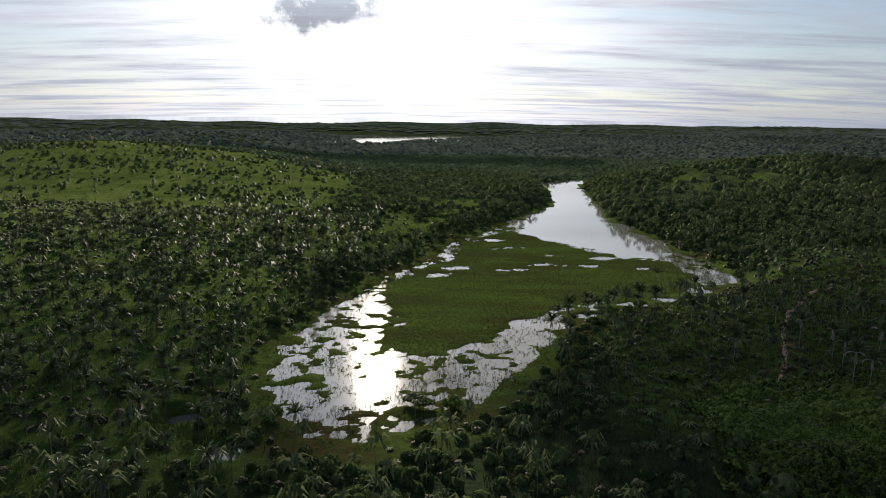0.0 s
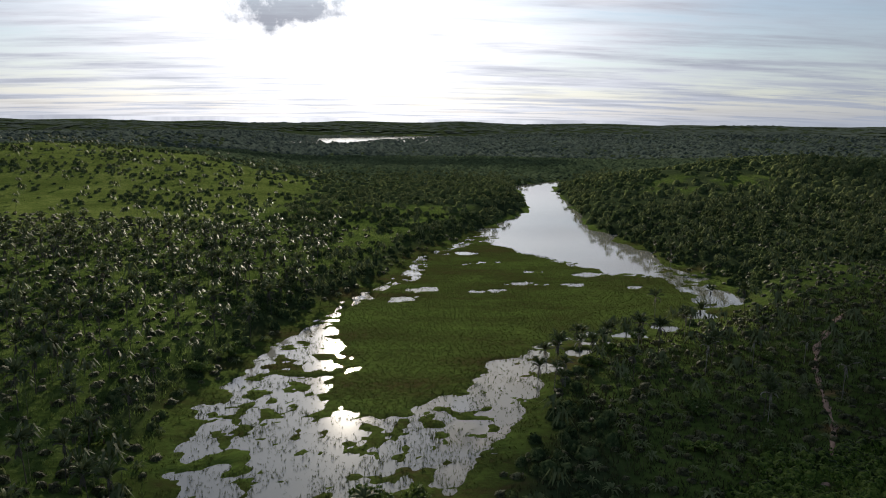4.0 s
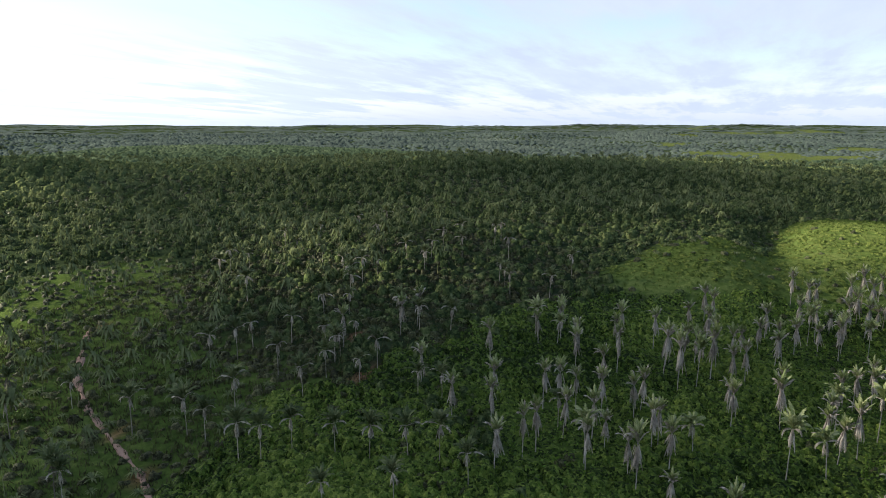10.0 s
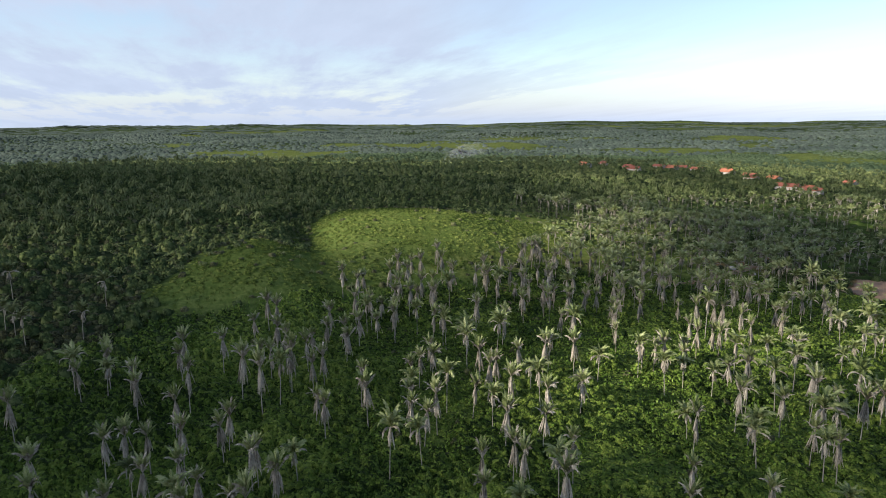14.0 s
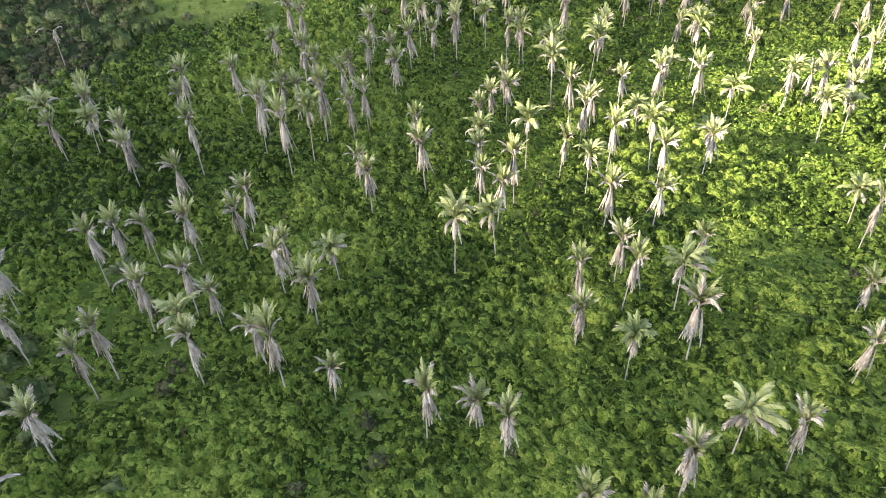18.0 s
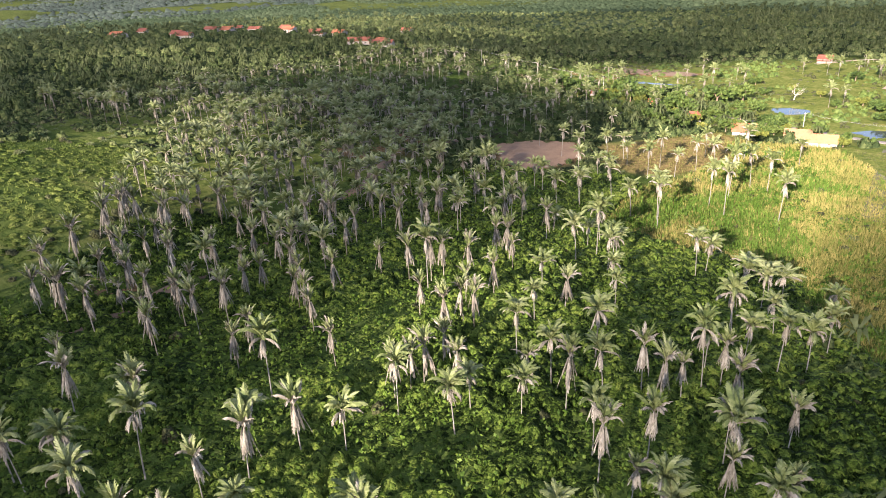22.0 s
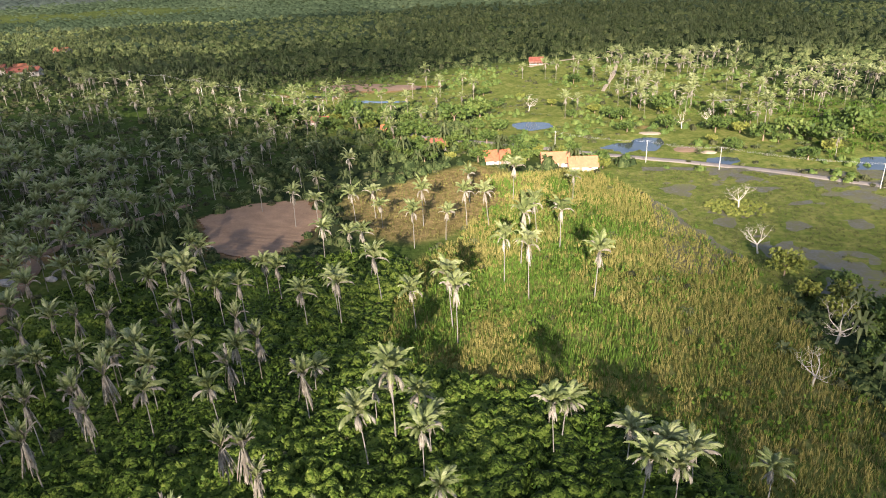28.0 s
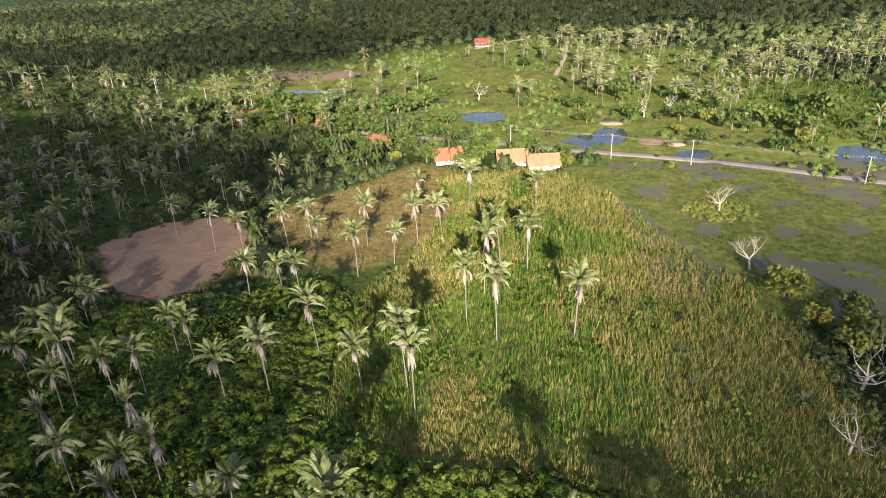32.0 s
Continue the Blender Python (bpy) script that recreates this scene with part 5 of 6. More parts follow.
# ---------------------------------------------------------------- unseen cloud added above to shade the land
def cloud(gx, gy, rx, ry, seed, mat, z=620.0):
    """An unseen flat-based heap of cloud, placed so that its shade falls round gx, gy."""
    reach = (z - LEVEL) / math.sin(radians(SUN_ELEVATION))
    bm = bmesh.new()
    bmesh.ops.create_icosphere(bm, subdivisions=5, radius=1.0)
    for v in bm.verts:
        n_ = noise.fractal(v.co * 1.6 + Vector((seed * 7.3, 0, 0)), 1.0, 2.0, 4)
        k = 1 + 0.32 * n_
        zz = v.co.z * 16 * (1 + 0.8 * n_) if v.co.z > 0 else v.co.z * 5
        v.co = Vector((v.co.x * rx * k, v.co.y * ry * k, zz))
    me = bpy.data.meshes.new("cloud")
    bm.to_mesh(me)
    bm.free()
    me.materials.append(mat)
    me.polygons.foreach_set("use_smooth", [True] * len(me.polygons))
    ob = tagged(new("cloud", me), "unseen cloud placed to shade the ground", "cloud", kind="structure")
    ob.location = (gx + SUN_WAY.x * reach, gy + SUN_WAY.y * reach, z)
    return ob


# Ground spots to be dimmed, each with a cloud added out of view.
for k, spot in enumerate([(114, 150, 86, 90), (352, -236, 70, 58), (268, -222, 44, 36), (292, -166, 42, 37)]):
    cloud(*spot, k + 1, M_SHADE_CLOUD)
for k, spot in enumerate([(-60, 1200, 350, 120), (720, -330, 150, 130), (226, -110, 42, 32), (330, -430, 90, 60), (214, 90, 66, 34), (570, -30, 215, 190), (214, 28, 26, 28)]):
    cloud(*spot, k + 21, M_SHADE_VEIL, 680.0)
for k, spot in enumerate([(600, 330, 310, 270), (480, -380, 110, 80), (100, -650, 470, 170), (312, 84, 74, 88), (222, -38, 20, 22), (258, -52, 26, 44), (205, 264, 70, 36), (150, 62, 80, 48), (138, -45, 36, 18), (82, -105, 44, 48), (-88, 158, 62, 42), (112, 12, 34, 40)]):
    cloud(*spot, k + 31, M_THIN_SHADE, 650.0)


# ---------------------------------------------------------------- road, tracks and fields
def ribbon(name, label, points, width, mat, lift=0.14, step=2.0, category="road", ragged=0.0):
    """A strip laid over the ground along the points."""
    pts = [Vector((*p, 0)) for p in points]
    line = []
    for a, b in zip(pts, pts[1:]):
        k = max(1, int((b - a).length / step))
        line += [a.lerp(b, i / k) for i in range(k)]
    line.append(pts[-1])
    for _ in range(6):
        line = [line[0]] + [(line[i - 1] + line[i] * 2 + line[i + 1]) / 4 for i in range(1, len(line) - 1)] + [line[-1]]
    verts, quads_ = [], []
    for i, p in enumerate(line):
        d = (line[min(i + 1, len(line) - 1)] - line[max(i - 1, 0)]).normalized()
        n_ = Vector((-d.y, d.x, 0))
        half = width / 2 * (1 + ragged * (noise.noise(p * 0.2) + 0.4 * noise.noise(p * 0.9)))
        zs = [float(height(p.x + n_.x * half * k, p.y + n_.y * half * k)) for k in (-1, 0, 1)]
        top = max(zs) + lift
        for k, drop in ((-1.15, 0.5), (-1, 0.04), (-0.5, 0.0), (0, -0.03), (0.5, 0.0), (1, 0.04), (1.15, 0.5)):
            verts.append((p.x + n_.x * half * k, p.y + n_.y * half * k, top - drop))
    for i in range(len(line) - 1):
        for j in range(6):
            a = i * 7 + j
            quads_.append((a, a + 1, a + 8, a + 7))
    me = mesh_of(name, np.array(verts), [np.array(quads_)], mat)
    return tagged(new(name, me), label, category, kind="structure")


ROAD = [(236, -280), (204, -264), (177, -257), (157, -251), (142, -246), (112, -238), (88, -229), (52, -212), (10, -190), (-60, -152)]
ribbon("road", "grey-brown unpaved country road", ROAD, 3.7, M_ROAD)
ribbon("track", "straight sandy farm track", [(135, -358), (127, -408), (115, -534), (95, -669)], 2.0, M_SAND, ragged=0.3)
ribbon("house_track", "bare earth path to the far farmhouse", [(178, -436), (165, -452), (150, -466), (128, -470)], 3.0, M_SAND, ragged=0.3)
ribbon("footpath", "worn reddish dirt footpath through scrub", [(159, 267), (146, 254), (133, 240), (122, 223), (113, 205), (105, 188), (96, 175), (87, 163)], 1.3, M_PATH, 0.12, 1.0, "path", 1.3)
ribbon("field_edge", "bare brown strip along the field boundary", [(237, 20), (238, 0), (241, -20), (246, -46), (256, -85), (272, -118), (280, -128), (276, -150), (266, -176)], 3.0, M_EARTH, 0.2, 2.0, "path", 0.8)

# the ploughed field: ridge after ridge
cx, cy, turn = 234.0, -164.0, 0.30
U, V = np.meshgrid(np.linspace(-26, 26, 70), np.linspace(-30, 30, 241))
FX, FY = cx + U * math.cos(turn) - V * math.sin(turn), cy + U * math.sin(turn) + V * math.cos(turn)
keep = inside(FX, FY, PLOUGH) + (rough_noise(FX, FY, 6, 2, 130) - 0.5) * 4 > 0
FZ = height(FX, FY) + 0.22 + 0.07 * np.sin(V * 2 * np.pi / 1.0) + 0.12 * (rough_noise(FX, FY, 2.0, 2, 131) - 0.5)
i = np.arange(FX.size).reshape(FX.shape)
f = np.stack([i[:-1, :-1], i[:-1, 1:], i[1:, 1:], i[1:, :-1]], -1).reshape(-1, 4)
f = f[keep.ravel()[f].all(1)]
used, flat_f = np.unique(f, return_inverse=True)
me = mesh_of("ploughed_field", np.stack([FX, FY, FZ], -1).reshape(-1, 3)[used], [flat_f.reshape(f.shape)], M_EARTH)
tagged(new("ploughed_field", me), "reddish-brown ploughed field in furrows", "field", kind="structure")


# ---------------------------------------------------------------- farmhouses
def box(bm, x0, x1, y0, y1, z0, z1):
    vs = [bm.verts.new((x, y, z)) for z in (z0, z1) for x, y in ((x0, y0), (x1, y0), (x1, y1), (x0, y1))]
    for q in ((3, 2, 1, 0), (4, 5, 6, 7), (0, 1, 5, 4), (1, 2, 6, 5), (2, 3, 7, 6), (3, 0, 4, 7)):
        bm.faces.new([vs[k] for k in q])


def boxed(name, mat, parent, spec, label=""):
    bm = bmesh.new()
    for s in spec:
        box(bm, *s)
    bmesh.ops.remove_doubles(bm, verts=bm.verts[:], dist=0.001)
    return part(name, bm, mat, parent, label)


def roof_slope(parent, half_l, y0, z0, y1, z1, mat):
    """One slope of clay tiles: wavy rows from the eaves up to the ridge."""
    cols, rows_ = int(half_l * 2 / 0.25), 8
    verts, fs = [], []
    for j in range(rows_ + 1):
        t = j / rows_
        for i in range(cols + 1):
            wave = 0.05 * (i % 2) + 0.03 * (j % 2)
            verts.append((-half_l + 2 * half_l * i / cols, y0 + (y1 - y0) * t, z0 + (z1 - z0) * t + wave))
    n_ = len(verts)
    verts += [(x, y, z - 0.16) for x, y, z in verts]
    for j in range(rows_):
        for i in range(cols):
            a = j * (cols + 1) + i
            q = (a, a + 1, a + cols + 2, a + cols + 1)
            fs.append(q)
            fs.append(tuple(k + n_ for k in reversed(q)))
    edge = [i for i in range(cols)]
    fs += [(i, i + n_, i + 1 + n_, i + 1) for i in edge]
    me = mesh_of("roof_slope", np.array(verts), [np.array(fs)], mat, False)
    return part_mesh("roof_slope", me, parent)


def house(x, y, turn, length, depth, eaves, mat, label, doors=(0.3,), windows=(-0.25, 0.7), porch=False):
    """A low house under a tiled gable roof; its front is -y."""
    ob = empty("house", label, "house", "houses")
    hl, hd, t = length / 2, depth / 2, 0.2
    rise = hd * 0.48
    holes = sorted([(d * hl, 0.5, 0.0, min(2.1, eaves - 0.02)) for d in doors] + [(w_ * hl, 0.55, 0.9, min(1.9, eaves - 0.1)) for w_ in windows])
    spec, at_x = [], -hl
    for hx, half, lo, hi in holes:
        spec += [(at_x, hx - half, -hd, -hd + t, -0.3, eaves), (hx - half, hx + half, -hd, -hd + t, hi, eaves)]
        if lo > 0:
            spec.append((hx - half, hx + half, -hd, -hd + t, -0.3, lo))
        at_x = hx + half
    spec.append((at_x, hl, -hd, -hd + t, -0.3, eaves))
    boxed("wall", M_WALL, ob, spec)
    boxed("wall", M_WALL, ob, [(-hl, hl, hd - t, hd, -0.3, eaves)])
    for sx in (-1, 1):
        bm = bmesh.new()
        lo, hi = (hl - t, hl) if sx > 0 else (-hl, -hl + t)
        ring = [(-hd + t, -0.3), (hd - t, -0.3), (hd - t, eaves), (0, eaves + rise - 0.1), (-hd + t, eaves)]
        a, b_ = [bm.verts.new((lo, p, q)) for p, q in ring], [bm.verts.new((hi, p, q)) for p, q in ring]
        bm.faces.new(a[::-1]), bm.faces.new(b_)
        for k in range(5):
            bm.faces.new((a[k], a[(k + 1) % 5], b_[(k + 1) % 5], b_[k]))
        part("wall", bm, M_WALL, ob)
    over = 0.6
    low = eaves - over * 0.48
    roof_slope(ob, hl + 0.4, -hd - over, low, 0, eaves + rise, mat)
    roof_slope(ob, hl + 0.4, hd + over, low, 0, eaves + rise, mat)
    bm = bmesh.new()
    bmesh.ops.create_cone(bm, cap_ends=True, segments=8, radius1=0.16, radius2=0.16, depth=length + 0.8, matrix=pose(0, 0, eaves + rise + 0.03, 0, 90, 0))
    part("ridge", bm, mat, ob)
    for hx, half, lo, hi in holes:
        if lo == 0:
            door = boxed("door", M_WOOD, ob, [(hx - half + 0.04, hx + half - 0.04, -hd + 0.07, -hd + 0.12, 0, hi - 0.03)])
            boxed("handle", M_METAL, door, [(hx + half - 0.16, hx + half - 0.10, -hd + 0.03, -hd + 0.07, 0.95, 1.1)])
        else:
            win = boxed("window", M_WOOD, ob, [(hx - half, hx - half + 0.08, -hd + 0.04, -hd + 0.14, lo, hi), (hx + half - 0.08, hx + half, -hd + 0.04, -hd + 0.14, lo, hi), (hx - half + 0.08, hx + half - 0.08, -hd + 0.04, -hd + 0.14, lo, lo + 0.08), (hx - half + 0.08, hx + half - 0.08, -hd + 0.04, -hd + 0.14, hi - 0.08, hi)])
            boxed("pane", M_GLASS, win, [(hx - half + 0.08, hx + half - 0.08, -hd + 0.08, -hd + 0.10, lo + 0.08, hi - 0.08)])
    if porch:
        for k in (-0.9, -0.3, 0.3, 0.9):
            boxed("post", M_WOOD, ob, [(k * hl - 0.08, k * hl + 0.08, -hd - 2.2, -hd - 2.04, -0.3, eaves - 1.0)])
        boxed("porch_roof", mat, ob, [(-hl, hl, -hd - 2.5, -hd - 0.65, eaves - 0.95, eaves - 0.82)])
    ob.matrix_basis = pose(x, y, float(height(x, y)) + 0.2, 0, 0, turn)
    return ob


house(155.5, -232, 186, 9.5, 9.0, 1.9, M_ROOF_PALE, "pale farmhouse with a sunlit orange tiled roof", windows=(-0.3, 0.75))
house(146.0, -228, 186, 9.5, 8.5, 1.8, M_ROOF_PALE, "pale farmhouse wing with orange roof tiles", doors=(-0.2,), windows=(0.45,))
house(176.5, -234, 196, 9.0, 9.0, 1.8, M_ROOF, "small pale house with orange clay roof among shrubs")
house(203, -250, 200, 8.5, 8.5, 1.8, M_ROOF_OLD, "house with a dark red tiled roof under trees")
house(227, -273, 190, 6.0, 6.0, 1.8, M_ROOF, "small house half hidden in the trees")
house(263, -288, 175, 8.0, 6.5, 1.8, M_ROOF_OLD, "long low house with red tiles among bushes")
house(174, -446, 182, 8.5, 7.5, 2.5, M_ROOF_OLD, "lone brown-roofed farmhouse on open pasture", porch=True)
TOWN = [(470, -354, 20, 18), (491, -351, 30, 18), (481, -366, 12, 14), (545, -361, 15, 12), (557, -370, 20, 12), (543, -385, 5, 11), (628, -366, 14, 14), (622, -398, 12, 12), (641, -345, 0, 14), (655, -339, 10, 15), (628, -286, 25, 13), (684, -265, 8, 14), (614, -281, 30, 12), (521, -452, 10, 10), (600, -380, 15, 12), (668, -376, 35, 12), (700, -300, 5, 12)]
for k, (hx, hy, turn_, size) in enumerate(TOWN):
    house(hx, hy, 180 + turn_, size, 9.0 if k % 3 else 7.0, 3.2, (M_ROOF_OLD, M_ROOF_OLD, M_ROOF)[k % 3], "distant village house with a red clay roof", windows=(-0.6, 0.65))


def shed(x, y, turn):
    ob = empty("shed", "open shed with a pale sheet metal roof", "shed")
    for sx in (-2.2, 2.2):
        for sy in (-1.6, 1.6):
            boxed("post", M_WOOD, ob, [(sx - 0.07, sx + 0.07, sy - 0.07, sy + 0.07, -0.3, 2.3 + sy * 0.12)])
    bm = bmesh.new()
    for i in range(26):
        x0 = -2.6 + i * 0.2
        vs = [bm.verts.new(p) for p in ((x0, -2, 2.1 + 0.04 * (i % 2)), (x0 + 0.2, -2, 2.1 + 0.04 * ((i + 1) % 2)), (x0 + 0.2, 2, 2.58 + 0.04 * ((i + 1) % 2)), (x0, 2, 2.58 + 0.04 * (i % 2)))]
        bm.faces.new(vs)
    bmesh.ops.solidify(bm, geom=bm.faces[:], thickness=0.03)
    part("roof_sheet", bm, M_METAL, ob)
    ob.matrix_basis = pose(x, y, float(height(x, y)), 0, 0, turn)


shed(81, -324, 10)


# ---------------------------------------------------------------- power line
def pole(x, y, turn, tall=8.0):
    ob = empty("utility_pole", "pale concrete utility pole with a wooden crossarm", "pole", "power poles")
    bm = bmesh.new()
    bmesh.ops.create_cone(bm, cap_ends=True, segments=10, radius1=0.13, radius2=0.09, depth=tall + 0.5, matrix=pose(0, 0, tall / 2 - 0.25))
    part("shaft", bm, M_CONCRETE, ob)
    boxed("crossarm", M_WOOD, ob, [(-0.9, 0.9, 0.12, 0.22, tall - 0.5, tall - 0.38)])
    for k in (-0.8, 0.0, 0.8):
        bm = bmesh.new()
        bmesh.ops.create_cone(bm, cap_ends=True, segments=8, radius1=0.06, radius2=0.04, depth=0.2, matrix=pose(k, 0.17, tall - 0.28))
        part("insulator", bm, M_CONCRETE, ob)
    ob.matrix_basis = pose(x, y, float(height(x, y)), 0, 0, turn)
    return Vector((x, y, float(height(x, y)) + tall - 0.2))


def wires(tops, label):
    ob = empty("power_line", label, "wire")
    for off in (-0.8, 0.0, 0.8):
        for a, b in zip(tops, tops[1:]):
            d = (b - a).normalized()
            side = Vector((-d.y, d.x, 0)) * off
            verts, fs = [], []
            for i in range(13):
                t = i / 12
                p = a.lerp(b, t) + side - Vector((0, 0, 0.9 * 4 * t * (1 - t)))
                for k in range(3):
                    an = 2 * math.pi * k / 3
                    verts.append(p + Vector((-d.y, d.x, 0)) * 0.014 * math.cos(an) + Vector((0, 0, 0.014 * math.sin(an))))
            for i in range(12):
                for k in range(3):
                    fs.append((i * 3 + k, i * 3 + (k + 1) % 3, i * 3 + 3 + (k + 1) % 3, i * 3 + 3 + k))
            part_mesh("wire", mesh_of("wire", np.array(verts), [np.array(fs)], M_WIRE), ob)


wires([pole(x_, y_, 115) for x_, y_ in ((156, -247), (124, -236), (101, -228), (58, -211), (14, -187), (-30, -163))], "thin power wires along the road")
wires([pole(x_, y_, 60) for x_, y_ in ((390, -338), (365, -331), (340, -323), (316, -317), (290, -310), (266, -301))], "thin power wires over the scrub")


# ---------------------------------------------------------------- trees by the farm
def limb(bm, a, b, r0, r1, sides=6):
    d = (b - a).normalized()
    s = d.orthogonal().normalized()
    u = d.cross(s)
    rings = []
    for p, r in ((a, r0), (b, r1)):
        rings.append([bm.verts.new(p + (s * math.cos(2 * math.pi * k / sides) + u * math.sin(2 * math.pi * k / sides)) * r) for k in range(sides)])
    for k in range(sides):
        bm.faces.new((rings[0][k], rings[0][(k + 1) % sides], rings[1][(k + 1) % sides], rings[1][k]))


def grow(bm, rnd, at_, way_, length, radius, depth, tips):
    """Branches that fork and thin out."""
    p = at_
    for i in range(3):
        w_ = (way_ + Vector((rnd.gauss(0, 0.16), rnd.gauss(0, 0.16), rnd.gauss(0.02, 0.1)))).normalized()
        q = p + w_ * length / 3
        limb(bm, p, q, radius * (1 - 0.2 * i), radius * (1 - 0.2 * (i + 1)), 6 if depth > 2 else 4)
        p, way_ = q, w_
    tips.append(p)
    if depth > 0:
        for k in range(3 if depth > 1 else 2):
            out = Vector((rnd.gauss(0, 0.75), rnd.gauss(0, 0.75), rnd.uniform(-0.05, 0.7)))
            grow(bm, rnd, p, (way_ * 0.7 + out).normalized(), length * rnd.uniform(0.55, 0.8), radius * 0.42, depth - 1, tips)


def bare_tree(seed, tall):
    rnd = random.Random(seed)
    ob = empty("bare_tree", "leafless pale grey spreading tree", "tree", "bare trees")
    bm = bmesh.new()
    base = Vector((0, 0, -0.3))
    fork = Vector((rnd.gauss(0, 0.2), rnd.gauss(0, 0.2), tall * 0.3))
    limb(bm, base, fork, 0.26, 0.2, 8)
    part("trunk", bm, M_BARK, ob)
    for k in range(5):
        bm = bmesh.new()
        a = 2 * math.pi * k / 5 + rnd.uniform(-0.3, 0.3)
        grow(bm, rnd, fork, Vector((math.cos(a), math.sin(a), rnd.uniform(0.4, 1.3))).normalized(), tall * 0.34, 0.13, 3, [])
        part("limb", bm, M_BARK, ob)
    return ob


def green_tree(seed, tall, wide, mat, label, leaves=420):
    rnd, nr = random.Random(seed), np.random.default_rng(seed)
    ob = empty("tree", label, "tree", "trees by the farm")
    bm, tips = bmesh.new(), []
    fork = Vector((0, 0, tall * 0.3))
    limb(bm, Vector((0, 0, -0.3)), fork, 0.22, 0.16, 8)
    for k in range(5):
        a = 2 * math.pi * k / 5 + rnd.uniform(-0.4, 0.4)
        grow(bm, rnd, fork, Vector((math.cos(a), math.sin(a), rnd.uniform(0.5, 1.2))).normalized(), tall * 0.3, 0.10, 1, tips)
    part("trunk", bm, M_WOOD, ob)
    lobes = np.array([(*(t.xy * wide / (tall * 0.42)), t.z) for t in tips])
    d = nr.normal(size=(leaves, 3))
    d /= np.linalg.norm(d, axis=1)[:, None]
    c = lobes[nr.integers(0, len(lobes), leaves)] + d * (wide * 0.42, wide * 0.42, tall * 0.17) * nr.uniform(0.6, 1.1, (leaves, 1))
    c[:, 2] = np.clip(c[:, 2], tall * 0.12, None)
    p, q = leaf_cards(c, d + nr.normal(size=d.shape) * 0.6, 0.85, 0.36, nr)
    part_mesh("crown", mesh_of("crown", p, [q], mat, False), ob)
    return ob


def stand(ob, x, y, scale=1.0, turn=0.0):
    ob.matrix_basis = pose(x, y, float(height(x, y)), 0, 0, turn)
    ob.scale = (scale,) * 3
    return ob


def again(ob, x, y, scale=1.0, turn=0.0):
    c = copy_thing(ob, pose(x, y, float(height(x, y)), 0, 0, turn))
    c.scale = (scale,) * 3
    return c


b0 = stand(bare_tree(1, 7.5), 102, -192, 1.0)
b1 = stand(bare_tree(2, 8.0), 104, -160, 1.0)
again(b1, 100, -117, 1.15, 120)
again(b0, 109, -101, 0.9, 60)
again(b1, 170, -311, 1.0, 200)
again(b0, 95, -290, 0.9, 20)
again(b1, 106, -282, 0.9, 80)
t0 = stand(green_tree(5, 7.0, 4.2, M_TREE_YELLOW, "broad yellow-green tree by the marsh", 620), 101, -148, 1.0)
t1 = stand(green_tree(6, 5.0, 3.4, M_TREE, "rounded dark green tree near the houses"), 205, -243)
t2 = stand(green_tree(7, 6.0, 3.2, M_TREE, "leafy green tree in the farmyard"), 171, -251)
t3 = stand(green_tree(8, 4.0, 2.6, M_TREE_YELLOW, "bright green shrub beside a house"), 184, -242)
again(t0, 93, -135, 0.8, 70)
again(t2, 95, -110, 0.9, 40)
again(t2, 88, -124, 1.1, 140)
for k, (tx, ty) in enumerate([(161, -238), (150, -237), (139, -228), (170, -230), (183, -232), (166, -241), (232, -264), (221, -268), (228, -280), (259, -282), (268, -283), (256, -296), (210, -250), (199, -252), (96, -128), (92, -120), (90, -142), (99, -138), (88, -132), (84, -118), (194, -235), (189, -246), (196, -256), (212, -254), (219, -262), (165, -236), (163, -246), (140, -234), (183, -258), (236, -276), (246, -284), (256, -276), (272, -282), (222, -292), (211, -236), (180, -268), (190, -280), (205, -290), (154, -240), (280, -300), (150, -300), (160, -325), (185, -320), (134, -300), (85, -275), (74, -262), (64, -268), (110, -310), (70, -240), (204, -262), (240, -300), (300, -290), (320, -305), (258, -292), (268, -293), (252, -281), (232, -268), (222, -280), (208, -246), (200, -244), (197, -262), (172, -240), (168, -228), (128, -275), (112, -280), (98, -262), (92, -252), (88, -282), (140, -310), (120, -320), (105, -330), (176, -340), (196, -350), (150, -380), (60, -250), (40, -262), (78, -290)]):
    again((t1, t2, t3)[k % 3], tx, ty, 0.75 + 0.1 * (k % 5), 47 * k)
for k, (tx, ty, size) in enumerate([(201, -288, 1.3), (191, -298, 1.1), (166, -246, 0.7), (150, -244, 0.6), (242, -279, 1.2), (284, -286, 1.2), (276, -296, 1.1), (94, -276, 0.8), (68, -271, 1.0), (79, -264, 0.8), (129, -296, 0.8), (202, -228, 0.8), (222, -262, 1.0), (250, -292, 1.2), (272, -280, 0.9), (213, -264, 1.0), (234, -288, 0.9), (180, -275, 0.7), (216, -240, 0.9), (192, -256, 0.8), (58, -262, 1.1), (44, -276, 1.2), (86, -300, 1.0), (110, -312, 1.0)]):
    again((t1, t2)[k % 2], tx, ty, 1.6 * size, 83 * k)
d0 = stand(green_tree(9, 3.6, 3.2, M_TREE, "broad dark bush standing alone above the scrub", 520), 76, 199)
for k, (tx, ty, size) in enumerate([(113, 234, 0.7), (84, 177, 0.7), (84, 263, 0.8), (6, 166, 0.9), (-3, 167, 1.0), (96, 150, 0.6), (140, 215, 0.6), (60, 238, 0.8), (70, 250, 0.7), (-50, 252, 1.1), (-56, 236, 1.0), (-64, 190, 1.1), (-40, 158, 0.8)]):
    again(d0, tx, ty, size, 61 * k)
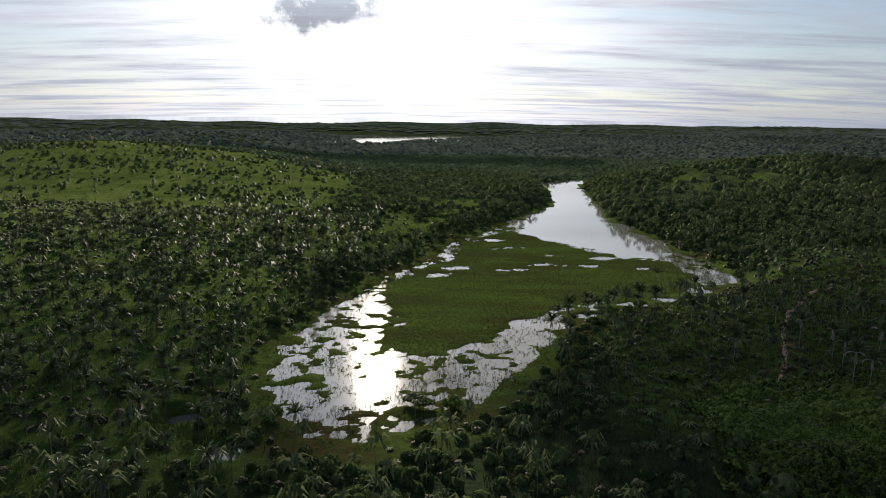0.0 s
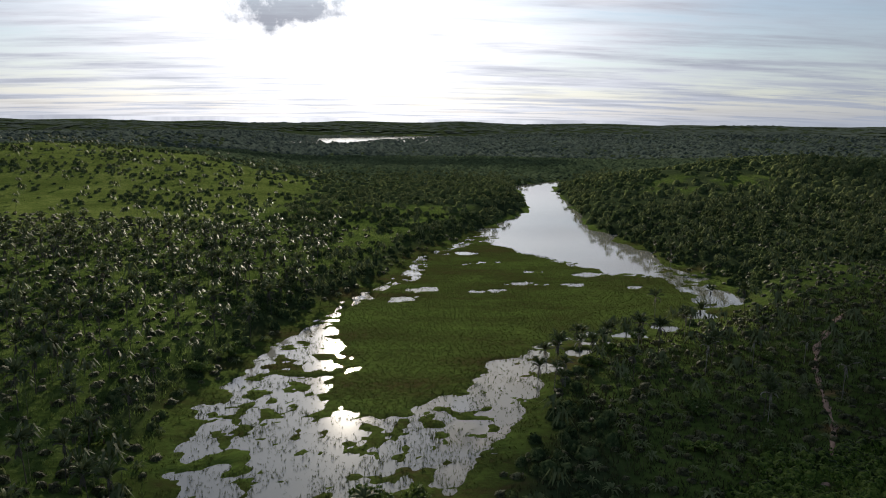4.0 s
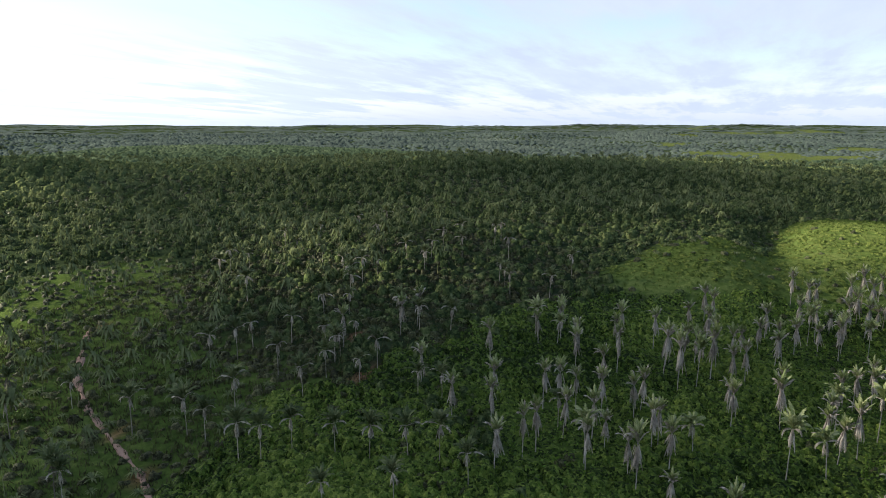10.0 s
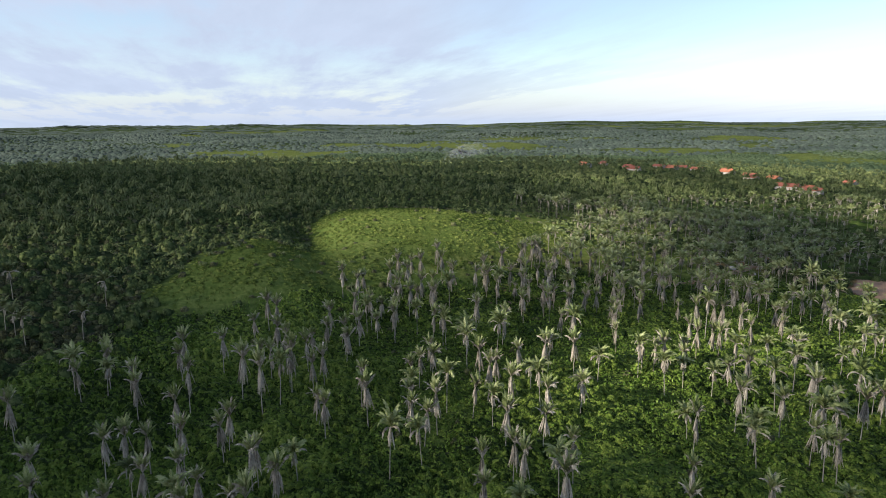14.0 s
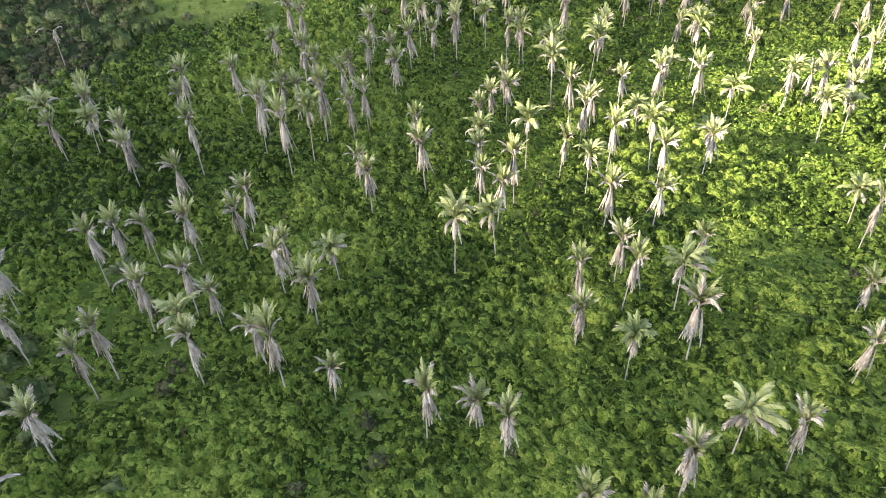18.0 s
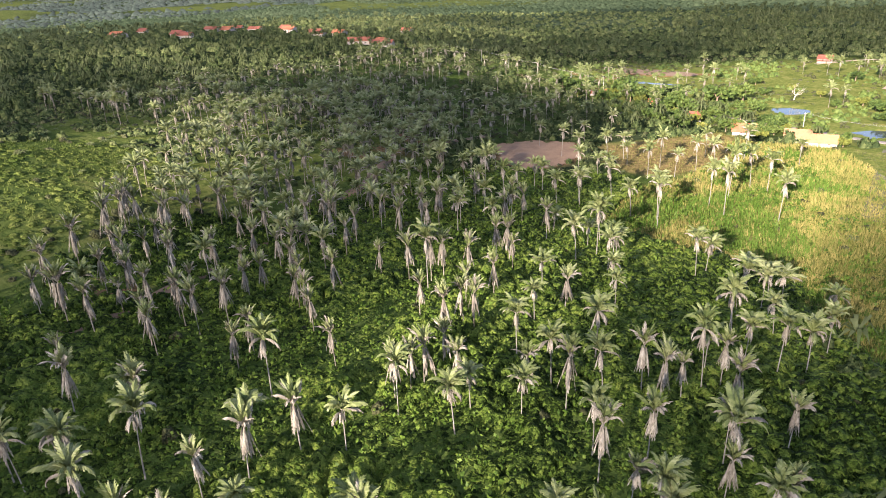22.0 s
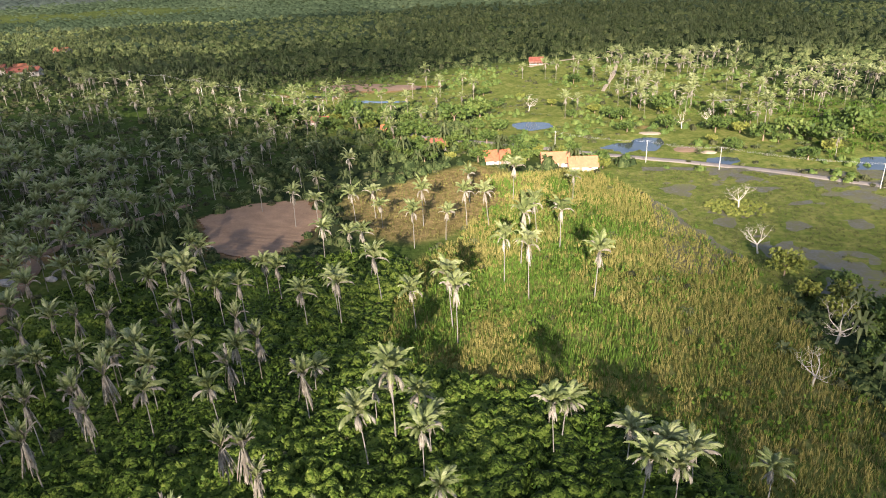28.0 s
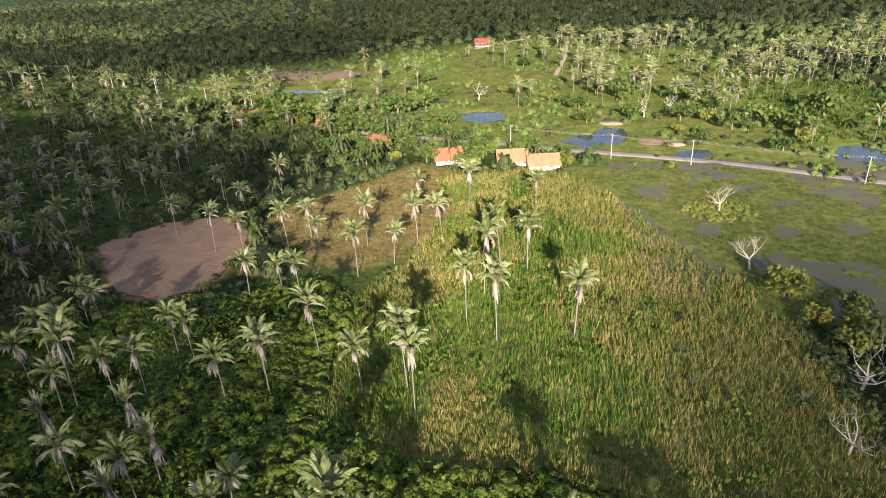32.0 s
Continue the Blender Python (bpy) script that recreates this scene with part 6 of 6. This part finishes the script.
isle = [hummock(s_, 10) for s_ in range(70, 73)]
x, y = strew(93, 112, -200, -184, 1.5, lambda x, y: np.hypot((x - 102) / 9, (y - 192) / 7) * 0 + (np.hypot((x - 102) / 9, (y + 192) / 7) < 1))
planted("islet_scrub", "yellow-green scrub on a small islet", "scrub", isle, x, y, np.full(len(x), 1.0), np.full(len(x), 0.8), M_TREE_YELLOW)


def mound(name, label, x, y, rx, ry, tall, mat, seed):
    bm = bmesh.new()
    bmesh.ops.create_grid(bm, x_segments=18, y_segments=18, size=1.0)
    z0 = float(height(x, y))
    for v in bm.verts:
        r = v.co.xy.length
        n_ = noise.noise(v.co * 3 + Vector((seed, 0, 0)))
        v.co = Vector((v.co.x * rx, v.co.y * ry, tall * max(-3.0, 1 - r * r * (1 + 0.5 * n_)) - 0.05 + 0.1 * n_ - 1.2 * max(0.0, r - 0.95)))
    me = bpy.data.meshes.new(name)
    bm.to_mesh(me)
    bm.free()
    me.materials.append(mat)
    ob = tagged(new(name, me), label, "earth", kind="structure")
    ob.location = (x, y, z0)


mound("sand_bank", "pale sand bank at the edge of the pond", 119, -274, 5, 2.5, 0.4, M_SAND, 1)
mound("sand_heap", "heap of pale sand by the road", 101, -248, 3, 2, 0.7, M_SAND, 2)
mound("earth_bank", "red earth bank beside the pond", 108, -252, 5, 4, 0.5, M_EARTH, 3)
mound("mud_flat", "brown mud around shallow far pools", 268, -372, 34, 12, 0.55, M_EARTH, 4)

GARDEN = [(110, -345), (60, -330), (62, -298), (108, -306)]
tufts("garden_rows", "leafy green garden crops in beds", GARDEN, 1.6, lambda x, y: 0.9 * (np.sin(x * 1.6) > -0.3), 0.8, 0.8, M_CANE, 140)
x, y = strew(10, 62, -330, -240, 3.2, lambda x, y: 0.7 * (np.hypot(x - 48, y + 232) > 17))
s = rng.uniform(1.6, 2.4, len(x))
planted("banana_plants", "dense banana plants with broad green leaves", "plants", [small_palm(s_, 7, False) for s_ in range(150, 153)], x, y, s, s * rng.uniform(1.6, 2.4, len(x)), M_CANE)


# ---------------------------------------------------------------- smoke and boulders
M_SMOKE = cloud_stuff("smoke", 0.03)
M_ROCK = plain("grey_rock", (0.30, 0.29, 0.27), 0.9, 0.3, 0.8, 0.6, 0.1)
smoke = empty("smoke_plume", "thin white smoke rising from burning scrub", "smoke")
for k in range(9):
    bm = bmesh.new()
    bmesh.ops.create_icosphere(bm, subdivisions=3, radius=1.0)
    wide = 2.2 + 1.1 * k
    for v in bm.verts:
        n_ = noise.fractal(v.co * 1.3 + Vector((k * 5.1, 0, 0)), 1.0, 2.0, 4)
        v.co = Vector((v.co.x * wide, v.co.y * wide * 1.5, v.co.z * (3 + 0.8 * k))) * (1 + 0.6 * n_) + Vector((0, -2.6 * k - 0.35 * k * k, 3 + 3.4 * k - 0.12 * k * k))
    part("puff", bm, M_SMOKE, smoke)
smoke.matrix_basis = pose(905, -177, float(height(905.0, -177.0)) - 2)


def boulder(x, y, size, seed):
    bm = bmesh.new()
    bmesh.ops.create_icosphere(bm, subdivisions=3, radius=1.0)
    for v in bm.verts:
        n_ = noise.fractal(v.co * 0.9 + Vector((seed, 3.0, 0)), 1.0, 2.0, 4)
        v.co = Vector((v.co.x * size * 1.2, v.co.y * size * 0.8, v.co.z * size * 0.7)) * (1 + 0.35 * n_)
    me = bpy.data.meshes.new("boulder")
    bm.to_mesh(me)
    bm.free()
    me.materials.append(M_ROCK)
    ob = tagged(new("boulder", me), "weathered grey boulder lying on bare soil", "rock", "boulders")
    ob.location = (x, y, float(height(x, y)) + size * 0.25)


for bx, by, size, seed in ((272, -111, 1.5, 1.0), (265, -116, 1.1, 4.0)):
    boulder(bx, by, size, seed)
